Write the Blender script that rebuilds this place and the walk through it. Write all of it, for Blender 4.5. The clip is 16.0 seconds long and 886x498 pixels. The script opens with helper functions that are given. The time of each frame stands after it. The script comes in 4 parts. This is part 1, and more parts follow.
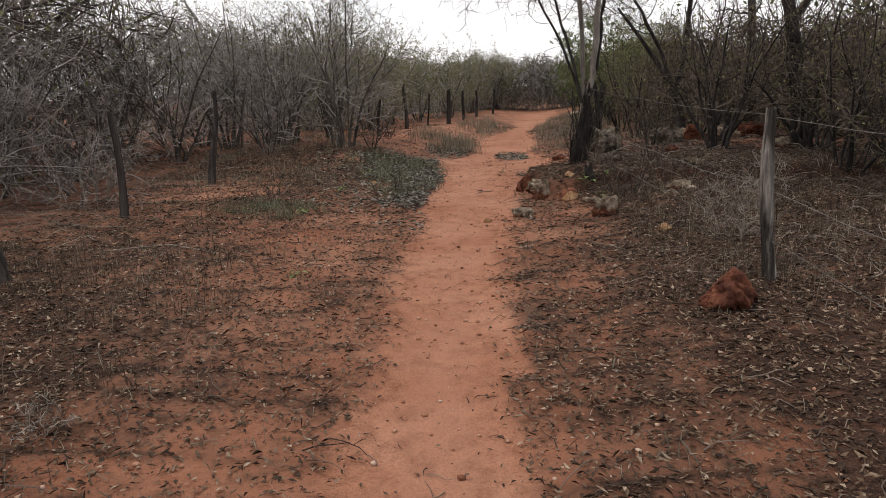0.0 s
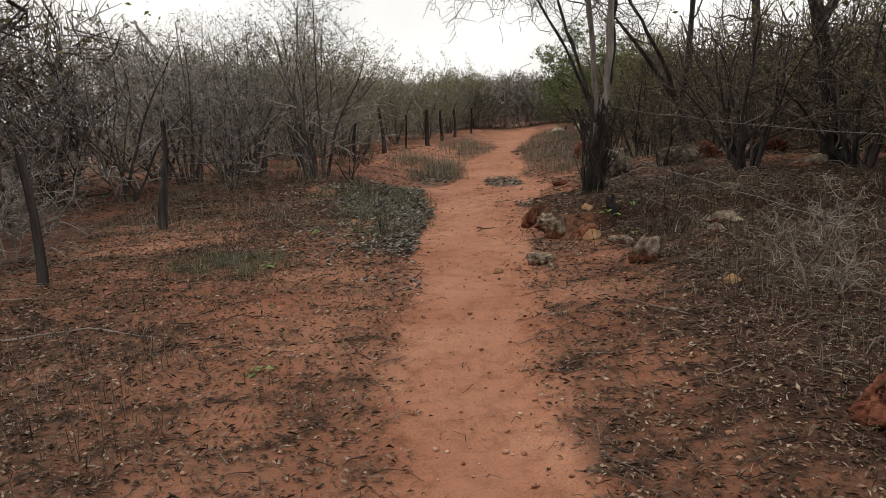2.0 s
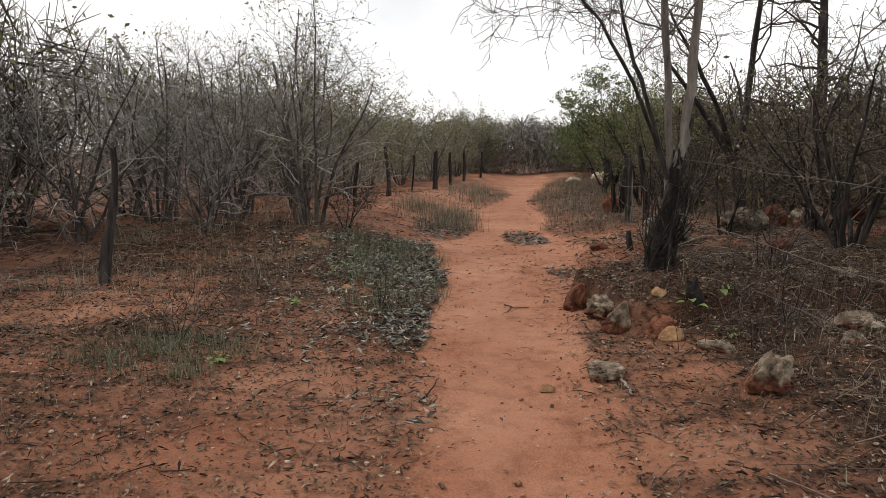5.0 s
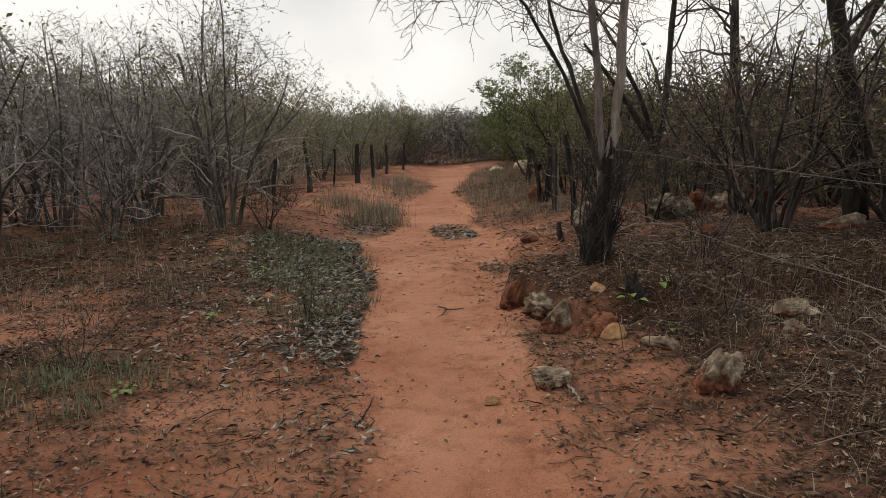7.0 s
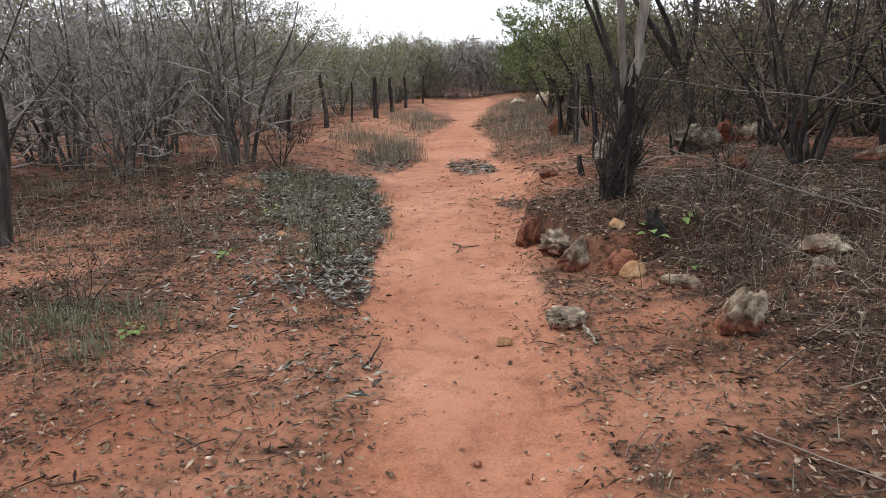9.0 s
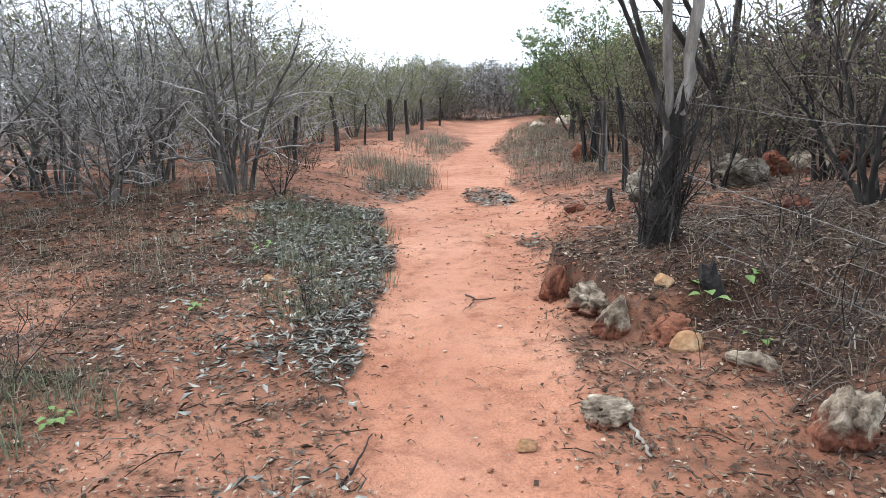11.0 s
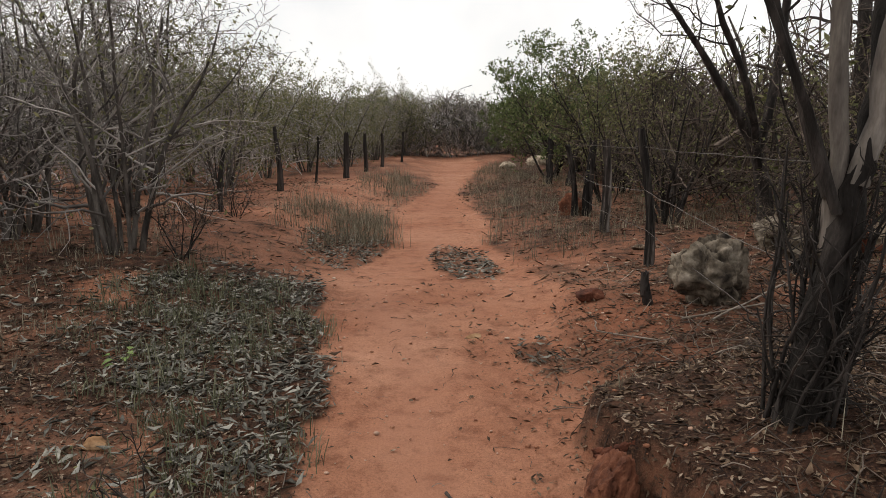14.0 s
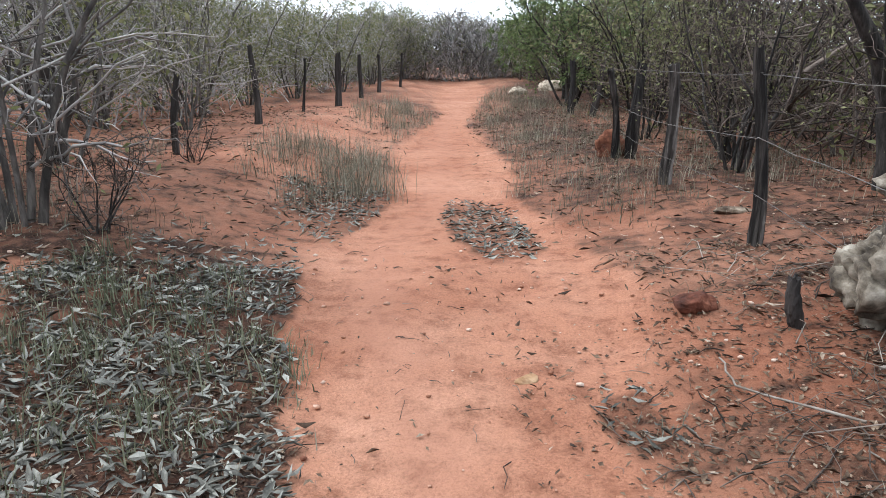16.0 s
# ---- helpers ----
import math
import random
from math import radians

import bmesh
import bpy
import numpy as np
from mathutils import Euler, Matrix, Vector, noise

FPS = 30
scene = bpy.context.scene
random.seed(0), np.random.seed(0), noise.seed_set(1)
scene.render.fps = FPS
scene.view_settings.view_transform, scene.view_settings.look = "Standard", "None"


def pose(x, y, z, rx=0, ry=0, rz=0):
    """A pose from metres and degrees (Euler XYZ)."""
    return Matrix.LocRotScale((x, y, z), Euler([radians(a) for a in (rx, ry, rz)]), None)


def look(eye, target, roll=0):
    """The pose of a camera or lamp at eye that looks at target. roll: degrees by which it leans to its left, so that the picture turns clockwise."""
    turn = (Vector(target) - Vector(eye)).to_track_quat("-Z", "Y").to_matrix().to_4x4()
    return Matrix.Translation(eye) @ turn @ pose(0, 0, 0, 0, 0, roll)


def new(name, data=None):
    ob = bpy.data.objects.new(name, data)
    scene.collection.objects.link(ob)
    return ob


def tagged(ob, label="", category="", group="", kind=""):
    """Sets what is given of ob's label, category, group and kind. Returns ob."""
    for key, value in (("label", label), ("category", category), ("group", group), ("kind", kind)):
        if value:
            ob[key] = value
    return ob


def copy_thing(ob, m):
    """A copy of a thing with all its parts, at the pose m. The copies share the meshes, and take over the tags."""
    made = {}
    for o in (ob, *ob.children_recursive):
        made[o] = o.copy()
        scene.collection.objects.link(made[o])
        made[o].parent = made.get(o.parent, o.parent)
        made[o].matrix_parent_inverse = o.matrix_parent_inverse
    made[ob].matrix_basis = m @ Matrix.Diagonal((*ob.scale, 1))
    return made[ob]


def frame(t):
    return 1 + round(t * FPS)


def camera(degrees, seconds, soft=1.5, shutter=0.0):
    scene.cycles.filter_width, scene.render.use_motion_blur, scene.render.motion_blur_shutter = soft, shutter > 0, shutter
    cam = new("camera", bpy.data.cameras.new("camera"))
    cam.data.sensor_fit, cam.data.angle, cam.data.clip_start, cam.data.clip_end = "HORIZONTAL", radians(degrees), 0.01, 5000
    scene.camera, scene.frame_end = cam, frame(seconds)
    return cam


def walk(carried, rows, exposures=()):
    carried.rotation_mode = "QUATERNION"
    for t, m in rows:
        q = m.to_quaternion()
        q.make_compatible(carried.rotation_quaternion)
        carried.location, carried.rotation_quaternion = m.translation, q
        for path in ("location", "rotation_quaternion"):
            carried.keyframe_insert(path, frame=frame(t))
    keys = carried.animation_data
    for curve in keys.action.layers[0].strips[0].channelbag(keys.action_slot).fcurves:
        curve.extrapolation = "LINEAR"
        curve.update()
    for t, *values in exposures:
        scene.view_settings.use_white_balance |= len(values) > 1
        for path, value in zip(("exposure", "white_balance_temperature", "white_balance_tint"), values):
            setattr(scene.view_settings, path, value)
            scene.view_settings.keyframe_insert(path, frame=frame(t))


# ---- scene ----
cam = camera(66.4, 16.0, soft=0.55)
PATH = [
    (0, (0.107, -0.154, 1.488), (0.095, 1.792, 1.027), -1.7),
    (0.5, (0.061, 0.12, 1.503), (0.192, 2.071, 1.084), -2.3),
    (1, (0.008, 0.484, 1.479), (0.054, 2.437, 1.05), -1.5),
    (1.5, (-0.053, 0.888, 1.507), (-0.23, 2.834, 1.079), -1.3),
    (2, (-0.094, 1.299, 1.524), (-0.035, 3.256, 1.113), -3.4),
    (2.5, (-0.098, 1.728, 1.473), (-0.079, 3.678, 1.032), -4.0),
    (3, (-0.139, 2.067, 1.484), (-0.359, 3.995, 1.001), -3.2),
    (3.5, (-0.193, 2.41, 1.521), (-0.007, 4.354, 1.087), -2.9),
    (4, (-0.166, 2.771, 1.536), (-0.159, 4.746, 1.222), -2.7),
    (4.2, (-0.17, 2.873, 1.502), (-0.231, 4.851, 1.215), -0.6),
    (6.3, (-0.254, 3.455, 1.576), (0.054, 5.406, 1.263), -0.5),
    (6.5, (-0.233, 3.481, 1.569), (0.062, 5.434, 1.254), -0.5),
    (7, (-0.223, 3.524, 1.561), (0.063, 5.476, 1.237), -1.8),
    (7.5, (-0.199, 3.539, 1.556), (0.128, 5.479, 1.193), -1.7),
    (8, (-0.191, 3.586, 1.548), (0.064, 5.531, 1.16), -1.7),
    (8.5, (-0.167, 3.596, 1.534), (0.032, 5.53, 1.065), -2.2),
    (8.7, (-0.149, 3.624, 1.537), (0.058, 5.547, 1.029), -2.7),
    (10.8, (-0.043, 4.372, 1.536), (0.172, 6.303, 1.062), -1.9),
    (11, (0.013, 4.535, 1.547), (0.177, 6.478, 1.099), -2.2),
    (11.5, (0.091, 4.818, 1.521), (0.215, 6.757, 1.047), 0.3),
    (12, (0.092, 5.212, 1.534), (0.58, 7.114, 1.151), 1.1),
    (12.5, (0.12, 5.57, 1.543), (0.466, 7.512, 1.215), 0.4),
    (13, (0.246, 6.021, 1.534), (0.453, 7.973, 1.156), -0.5),
    (13.5, (0.213, 6.416, 1.56), (0.577, 8.359, 1.255), 0.6),
    (14, (0.191, 6.833, 1.555), (0.48, 8.781, 1.202), -0.1),
    (14.5, (0.21, 7.272, 1.552), (0.41, 9.212, 1.111), -0.0),
    (15, (0.214, 7.774, 1.542), (0.672, 9.645, 1.007), -0.4),
    (15.2, (0.2, 7.957, 1.535), (0.685, 9.817, 0.984), -1.3),
    (15.5, (0.274, 8.263, 1.528), (0.607, 10.177, 1.054), -2.9),
    (16, (0.293, 8.722, 1.529), (0.582, 10.619, 0.962), 0.1),
]
EXPOSURES = [(0, 0.03, 6800, 12), (0.5, 0.32, 6720, 10), (1, 0.35, 6816, 10), (1.5, 0.12, 6983, 10), (2, -0.08, 7050, 10), (2.5, -0.18, 7116, 10), (3, -0.15, 7150, 13), (3.5, 0.48, 6400, 6), (4.2, 0.28, 6600, 10), (6.3, -0.12, 7133, 10), (7, -0.17, 7166, 10), (8, -0.22, 7200, 13), (8.5, 0.05, 7233, 10), (8.7, 0.3, 6666, 10), (10.8, 1.38, 5700, 4), (11, 1.23, 5700, 4), (11.5, 0.58, 6350, 10), (12, 0.58, 6350, 10), (12.5, 0.25, 6600, 10), (13, 0.02, 6580, 10), (13.5, -0.02, 6766, 10), (14.5, -0.07, 6966, 10), (15, 0.48, 6800, 10), (15.5, 1.23, 5700, 4), (16, 1.03, 5750, 5)]
walk(cam, [(t, look(eye, target, roll)) for t, eye, target, roll in PATH], EXPOSURES)

# ---- light ----
SUN_ELEV, SUN_AZ = 50.0, 300.0
world = bpy.data.worlds.new("overcast_sky")
scene.world = world
world.use_nodes = True
wn, wl = world.node_tree.nodes, world.node_tree.links
wn.clear()
w_out = wn.new("ShaderNodeOutputWorld")
w_bg = wn.new("ShaderNodeBackground")
w_bg.inputs["Strength"].default_value = 0.08
w_sky = wn.new("ShaderNodeTexSky")
w_sky.sky_type = 'NISHITA'
w_sky.sun_disc = False
w_sky.sun_elevation, w_sky.sun_rotation = radians(SUN_ELEV), radians(SUN_AZ)
w_co = wn.new("ShaderNodeTexCoord")
w_noise = wn.new("ShaderNodeTexNoise")
w_noise.inputs["Scale"].default_value = 2.6
w_noise.inputs["Detail"].default_value = 6.0
w_ramp = wn.new("ShaderNodeValToRGB")
w_ramp.color_ramp.elements[0].position = 0.36
w_ramp.color_ramp.elements[0].color = (0.7, 0.7, 0.7, 1)
w_ramp.color_ramp.elements[1].position = 0.56
w_ramp.color_ramp.elements[1].color = (1, 1, 1, 1)
w_mix = wn.new("ShaderNodeMixRGB")
w_mix.inputs[2].default_value = (14.0, 14.2, 14.7, 1)
wl.new(w_co.outputs["Generated"], w_noise.inputs["Vector"])
wl.new(w_noise.outputs["Fac"], w_ramp.inputs[0])
wl.new(w_ramp.outputs[0], w_mix.inputs[0])
wl.new(w_sky.outputs[0], w_mix.inputs[1])
wl.new(w_mix.outputs[0], w_bg.inputs["Color"])
wl.new(w_bg.outputs[0], w_out.inputs[0])

sun_data = bpy.data.lights.new("sun", 'SUN')
sun_data.energy, sun_data.angle, sun_data.color = 1.5, radians(10), (1.0, 0.95, 0.88)
sun = new("sun", sun_data)
_e, _a = radians(SUN_ELEV), radians(SUN_AZ)
sun.matrix_world = look((math.sin(_a) * math.cos(_e) * 60, math.cos(_a) * math.cos(_e) * 60, math.sin(_e) * 60), (0, 0, 0))


# ---- materials ----
def material(name, rough=0.9):
    m = bpy.data.materials.new(name)
    m.use_nodes = True
    n, l = m.node_tree.nodes, m.node_tree.links
    b = n["Principled BSDF"]
    b.inputs["Roughness"].default_value = rough
    b.inputs["Specular IOR Level"].default_value = 0.25
    return m, n, l, b


def noise_node(n, l, scale, detail=4.0, rough=0.55, vec=None):
    t = n.new("ShaderNodeTexNoise")
    t.inputs["Scale"].default_value = scale
    t.inputs["Detail"].default_value = detail
    t.inputs["Roughness"].default_value = rough
    if vec is None:
        vec = n.new("ShaderNodeTexCoord").outputs["Object"]
    l.new(vec, t.inputs["Vector"])
    return t


def ramp_node(n, l, fac, stops):
    r = n.new("ShaderNodeValToRGB")
    e = r.color_ramp.elements
    while len(e) < len(stops):
        e.new(0.5)
    for k, (p, c) in enumerate(stops):
        e[k].position, e[k].color = p, (*c, 1)
    l.new(fac, r.inputs[0])
    return r


def mixed(n, l, fac, a, b, mode='MIX'):
    x = n.new("ShaderNodeMixRGB")
    x.blend_type = mode
    for sock, v in ((x.inputs[0], fac), (x.inputs[1], a), (x.inputs[2], b)):
        if isinstance(v, bpy.types.NodeSocket):
            l.new(v, sock)
        elif isinstance(v, tuple):
            sock.default_value = (*v, 1)
        else:
            sock.default_value = v
    return x.outputs[0]


def bump(n, l, b, height, strength, distance):
    k = n.new("ShaderNodeBump")
    k.inputs["Strength"].default_value, k.inputs["Distance"].default_value = strength, distance
    l.new(height, k.inputs["Height"])
    l.new(k.outputs[0], b.inputs["Normal"])


def soil_material():
    """Red clay; where the litter attribute is high, grey-brown rotted leaf crumbs cover it."""
    m, n, l, b = material("red_soil", 0.95)
    vec = n.new("ShaderNodeTexCoord").outputs["Object"]
    big = noise_node(n, l, 0.7, 4, 0.6, vec)
    mid = noise_node(n, l, 7.0, 6, 0.65, vec)
    fine = noise_node(n, l, 70.0, 5, 0.7, vec)
    grit = noise_node(n, l, 260.0, 2, 0.5, vec)
    red = ramp_node(n, l, big.outputs["Fac"], [(0.3, SOIL_A), (0.52, SOIL_B), (0.72, SOIL_C)]).outputs[0]
    patch = ramp_node(n, l, mid.outputs["Fac"], [(0.34, (0.62, 0.56, 0.52)), (0.5, (1, 1, 1)), (0.68, (1.16, 1.16, 1.14))]).outputs[0]
    red = mixed(n, l, 0.85, red, patch, 'MULTIPLY')
    grain = ramp_node(n, l, fine.outputs["Fac"], [(0.34, (0.66, 0.62, 0.6)), (0.5, (1, 1, 1)), (0.64, (1.18, 1.18, 1.18))]).outputs[0]
    red = mixed(n, l, 0.8, red, grain, 'MULTIPLY')
    speck = ramp_node(n, l, grit.outputs["Fac"], [(0.3, (0.5, 0.46, 0.45)), (0.42, (1, 1, 1)), (0.62, (1, 1, 1)), (0.7, (1.6, 1.6, 1.55))]).outputs[0]
    rough_soil = mixed(n, l, 0.8, red, speck, 'MULTIPLY')
    worn = n.new("ShaderNodeAttribute")
    worn.attribute_name = "worn"
    tread = mixed(n, l, 0.45, red, TREAD)
    red = mixed(n, l, worn.outputs["Fac"], rough_soil, tread)
    crumbs = ramp_node(n, l, fine.outputs["Fac"], [(0.34, (0.008, 0.004, 0.003)), (0.52, (0.042, 0.019, 0.011)), (0.72, (0.15, 0.08, 0.048))]).outputs[0]
    at = n.new("ShaderNodeAttribute")
    at.attribute_name = "litter"
    add = n.new("ShaderNodeMath")
    add.operation = 'MULTIPLY_ADD'
    l.new(mid.outputs["Fac"], add.inputs[0])
    add.inputs[1].default_value = 1.6
    l.new(at.outputs["Fac"], add.inputs[2])
    add2 = n.new("ShaderNodeMath")
    add2.operation = 'MULTIPLY_ADD'
    l.new(fine.outputs["Fac"], add2.inputs[0])
    add2.inputs[1].default_value = 0.9
    l.new(add.outputs[0], add2.inputs[2])
    rng = n.new("ShaderNodeMapRange")
    rng.inputs["From Min"].default_value, rng.inputs["From Max"].default_value = 1.5, 2.1
    l.new(add2.outputs[0], rng.inputs["Value"])
    col = mixed(n, l, rng.outputs[0], red, crumbs)
    l.new(col, b.inputs["Base Color"])
    hsum = n.new("ShaderNodeMath")
    hsum.operation = 'MULTIPLY_ADD'
    l.new(fine.outputs["Fac"], hsum.inputs[0])
    hsum.inputs[1].default_value = 0.5
    l.new(mid.outputs["Fac"], hsum.inputs[2])
    bump(n, l, b, hsum.outputs[0], 0.8, 0.032)
    return m


def varied(name, stops, scale=9.0, rough=0.9, per="object", strength=0.3, streak=1.0, translucent=0.0):
    """A surface with grain, whose tone also varies from piece to piece."""
    m, n, l, b = material(name, rough)
    co = n.new("ShaderNodeTexCoord").outputs["Object"]
    mp = n.new("ShaderNodeMapping")
    mp.inputs["Scale"].default_value = (1, 1, 1.0 / streak)
    l.new(co, mp.inputs["Vector"])
    t = noise_node(n, l, scale, 5, 0.6, mp.outputs[0])
    f = noise_node(n, l, scale * 7, 3, 0.6, mp.outputs[0])
    if per == "island":
        rnd = n.new("ShaderNodeNewGeometry").outputs["Random Per Island"]
    else:
        rnd = n.new("ShaderNodeObjectInfo").outputs["Random"]
    k = n.new("ShaderNodeMath")
    k.operation = 'MULTIPLY_ADD'
    l.new(rnd, k.inputs[0])
    k.inputs[1].default_value = 0.55 if per == "island" else 0.2
    l.new(t.outputs["Fac"], k.inputs[2])
    s = n.new("ShaderNodeMath")
    s.operation = 'SUBTRACT'
    l.new(k.outputs[0], s.inputs[0])
    s.inputs[1].default_value = 0.27 if per == "island" else 0.1
    c = ramp_node(n, l, s.outputs[0], stops).outputs[0]
    g = ramp_node(n, l, f.outputs["Fac"], [(0.3, (0.7, 0.7, 0.7)), (0.6, (1.08, 1.08, 1.08))]).outputs[0]
    l.new(mixed(n, l, 0.6, c, g, 'MULTIPLY'), b.inputs["Base Color"])
    bump(n, l, b, f.outputs["Fac"], strength, 0.01)
    if translucent:
        tr = n.new("ShaderNodeBsdfTranslucent")
        l.new(c, tr.inputs["Color"])
        mx = n.new("ShaderNodeMixShader")
        mx.inputs[0].default_value = translucent
        l.new(b.outputs[0], mx.inputs[1])
        l.new(tr.outputs[0], mx.inputs[2])
        l.new(mx.outputs[0], n["Material Output"].inputs["Surface"])
    return m


TREAD = (0.37, 0.172, 0.11)
SOIL_A, SOIL_B, SOIL_C = (0.26, 0.1, 0.054), (0.345, 0.156, 0.094), (0.43, 0.22, 0.142)
M_SOIL = soil_material()
M_BARK = varied("grey_bark", [(0.25, (0.025, 0.021, 0.019)), (0.5, (0.07, 0.06, 0.053)), (0.75, (0.19, 0.168, 0.15))], 14, 0.9, streak=4)
M_BARK_PALE = varied("pale_grey_bark", [(0.25, (0.06, 0.05, 0.045)), (0.5, (0.155, 0.135, 0.118)), (0.75, (0.30, 0.27, 0.24))], 14, 0.9, streak=4)
M_BARK_DARK = varied("dark_bark", [(0.25, (0.008, 0.007, 0.006)), (0.5, (0.024, 0.02, 0.018)), (0.75, (0.085, 0.072, 0.065))], 14, 0.92, streak=4, strength=0.8)
M_TWIG = varied("grey_twigs", [(0.2, (0.045, 0.04, 0.037)), (0.5, (0.185, 0.167, 0.155)), (0.8, (0.48, 0.445, 0.415))], 3, 0.9, "island")
# grey twigs again, lightened to put the distance haze into their colour
M_TWIG_FAR = varied("haze_paled_twigs", [(0.2, (0.12, 0.112, 0.108)), (0.5, (0.3, 0.28, 0.268)), (0.8, (0.56, 0.53, 0.51))], 3, 0.9, "island")
M_TWIG_RED = varied("brown_twigs", [(0.2, (0.018, 0.013, 0.011)), (0.5, (0.07, 0.052, 0.042)), (0.8, (0.19, 0.15, 0.125))], 3, 0.9, "island")
M_PALE = varied("bleached_dead_wood", [(0.2, (0.075, 0.058, 0.047)), (0.5, (0.18, 0.148, 0.122)), (0.8, (0.36, 0.315, 0.272))], 6, 0.9, "island", streak=3)
M_POST = varied("weathered_post_wood", [(0.44, (0.012, 0.01, 0.009)), (0.57, (0.055, 0.047, 0.042)), (0.72, (0.32, 0.29, 0.265))], 11, 0.92, streak=9, strength=0.9)
M_POST_DARK = varied("blackened_post_wood", [(0.25, (0.01, 0.008, 0.008)), (0.5, (0.028, 0.023, 0.021)), (0.78, (0.09, 0.076, 0.07))], 11, 0.92, streak=9, strength=0.8)
M_LEAF_OLIVE = varied("olive_leaves", [(0.2, (0.07, 0.076, 0.03)), (0.5, (0.15, 0.155, 0.066)), (0.8, (0.26, 0.245, 0.125))], 4, 0.7, "island", translucent=0.3)
M_LEAF_GREEN = varied("green_leaves", [(0.2, (0.045, 0.066, 0.022)), (0.5, (0.1, 0.135, 0.048)), (0.8, (0.19, 0.225, 0.095))], 4, 0.65, "island", translucent=0.3)
M_LITTER_GREY = varied("grey_dead_leaves", [(0.15, (0.022, 0.02, 0.017)), (0.45, (0.125, 0.118, 0.1)), (0.88, (0.4, 0.385, 0.335))], 20, 0.85, "island")
M_LITTER_BROWN = varied("brown_dead_leaves", [(0.12, (0.012, 0.007, 0.005)), (0.42, (0.062, 0.037, 0.023)), (0.68, (0.165, 0.11, 0.072)), (0.92, (0.43, 0.345, 0.265))], 20, 0.85, "island")
M_LEAF_SINGLE = varied("grey_curled_leaf", [(0.2, (0.04, 0.036, 0.03)), (0.5, (0.13, 0.122, 0.102)), (0.8, (0.31, 0.295, 0.255))], 20, 0.85)
M_GRASS = varied("dry_grass", [(0.15, (0.07, 0.06, 0.042)), (0.5, (0.165, 0.147, 0.105)), (0.85, (0.36, 0.325, 0.25))], 5, 0.85, "island", translucent=0.2)
M_HERB = varied("green_herbs", [(0.15, (0.055, 0.06, 0.034)), (0.5, (0.125, 0.13, 0.08)), (0.85, (0.25, 0.245, 0.165))], 5, 0.8, "island", translucent=0.25)
M_ROCK = varied("pale_limestone", [(0.3, (0.045, 0.03, 0.021)), (0.42, (0.14, 0.1, 0.07)), (0.55, (0.29, 0.23, 0.17)), (0.7, (0.47, 0.4, 0.31))], 9, 0.92, strength=0.55)
M_ROCK_DARK = varied("grey_pitted_limestone", [(0.34, (0.02, 0.015, 0.012)), (0.46, (0.1, 0.08, 0.06)), (0.58, (0.22, 0.185, 0.145)), (0.72, (0.42, 0.375, 0.31))], 7, 0.92, strength=0.55)
M_ROCK_RED = varied("red_clay_rock", [(0.3, (0.025, 0.009, 0.006)), (0.5, (0.11, 0.036, 0.02)), (0.75, (0.25, 0.1, 0.06))], 7, 0.95, strength=1.0)
M_BANK = varied("bank_clay", [(0.3, (0.04, 0.014, 0.009)), (0.5, (0.15, 0.056, 0.031)), (0.72, (0.29, 0.128, 0.077))], 8, 0.95, strength=1.0)
M_ROCK_OCHRE = varied("ochre_rock", [(0.28, (0.15, 0.075, 0.035)), (0.5, (0.31, 0.175, 0.09)), (0.75, (0.43, 0.29, 0.17))], 7, 0.95, strength=0.6)
def stained_rock():
    """Grey weathered limestone whose foot is coated with red clay."""
    m, n, l, b = material("clay_stained_limestone", 0.93)
    tc = n.new("ShaderNodeTexCoord")
    t = noise_node(n, l, 8.0, 6, 0.65, tc.outputs["Object"])
    f = noise_node(n, l, 55.0, 4, 0.65, tc.outputs["Object"])
    grey = ramp_node(n, l, t.outputs["Fac"], [(0.32, (0.03, 0.02, 0.014)), (0.45, (0.12, 0.088, 0.062)), (0.57, (0.25, 0.198, 0.145)), (0.7, (0.46, 0.4, 0.31))]).outputs[0]
    clay = ramp_node(n, l, t.outputs["Fac"], [(0.3, (0.04, 0.015, 0.01)), (0.5, (0.14, 0.05, 0.028)), (0.72, (0.27, 0.115, 0.068))]).outputs[0]
    sep = n.new("ShaderNodeSeparateXYZ")
    l.new(tc.outputs["Generated"], sep.inputs[0])
    k = n.new("ShaderNodeMath")
    k.operation = 'MULTIPLY_ADD'
    l.new(t.outputs["Fac"], k.inputs[0])
    k.inputs[1].default_value = 0.9
    l.new(sep.outputs["Z"], k.inputs[2])
    rng = n.new("ShaderNodeMapRange")
    rng.inputs["From Min"].default_value, rng.inputs["From Max"].default_value = 0.92, 1.08
    l.new(k.outputs[0], rng.inputs["Value"])
    col = mixed(n, l, rng.outputs[0], clay, grey)
    g = ramp_node(n, l, f.outputs["Fac"], [(0.32, (0.55, 0.55, 0.55)), (0.6, (1.1, 1.1, 1.1))]).outputs[0]
    l.new(mixed(n, l, 0.8, col, g, 'MULTIPLY'), b.inputs["Base Color"])
    bump(n, l, b, f.outputs["Fac"], 0.6, 0.012)
    return m


M_STAINED = stained_rock()
M_WIRE = varied("rusty_wire", [(0.25, (0.05, 0.042, 0.037)), (0.5, (0.11, 0.098, 0.088)), (0.75, (0.22, 0.2, 0.185))], 20, 0.6)

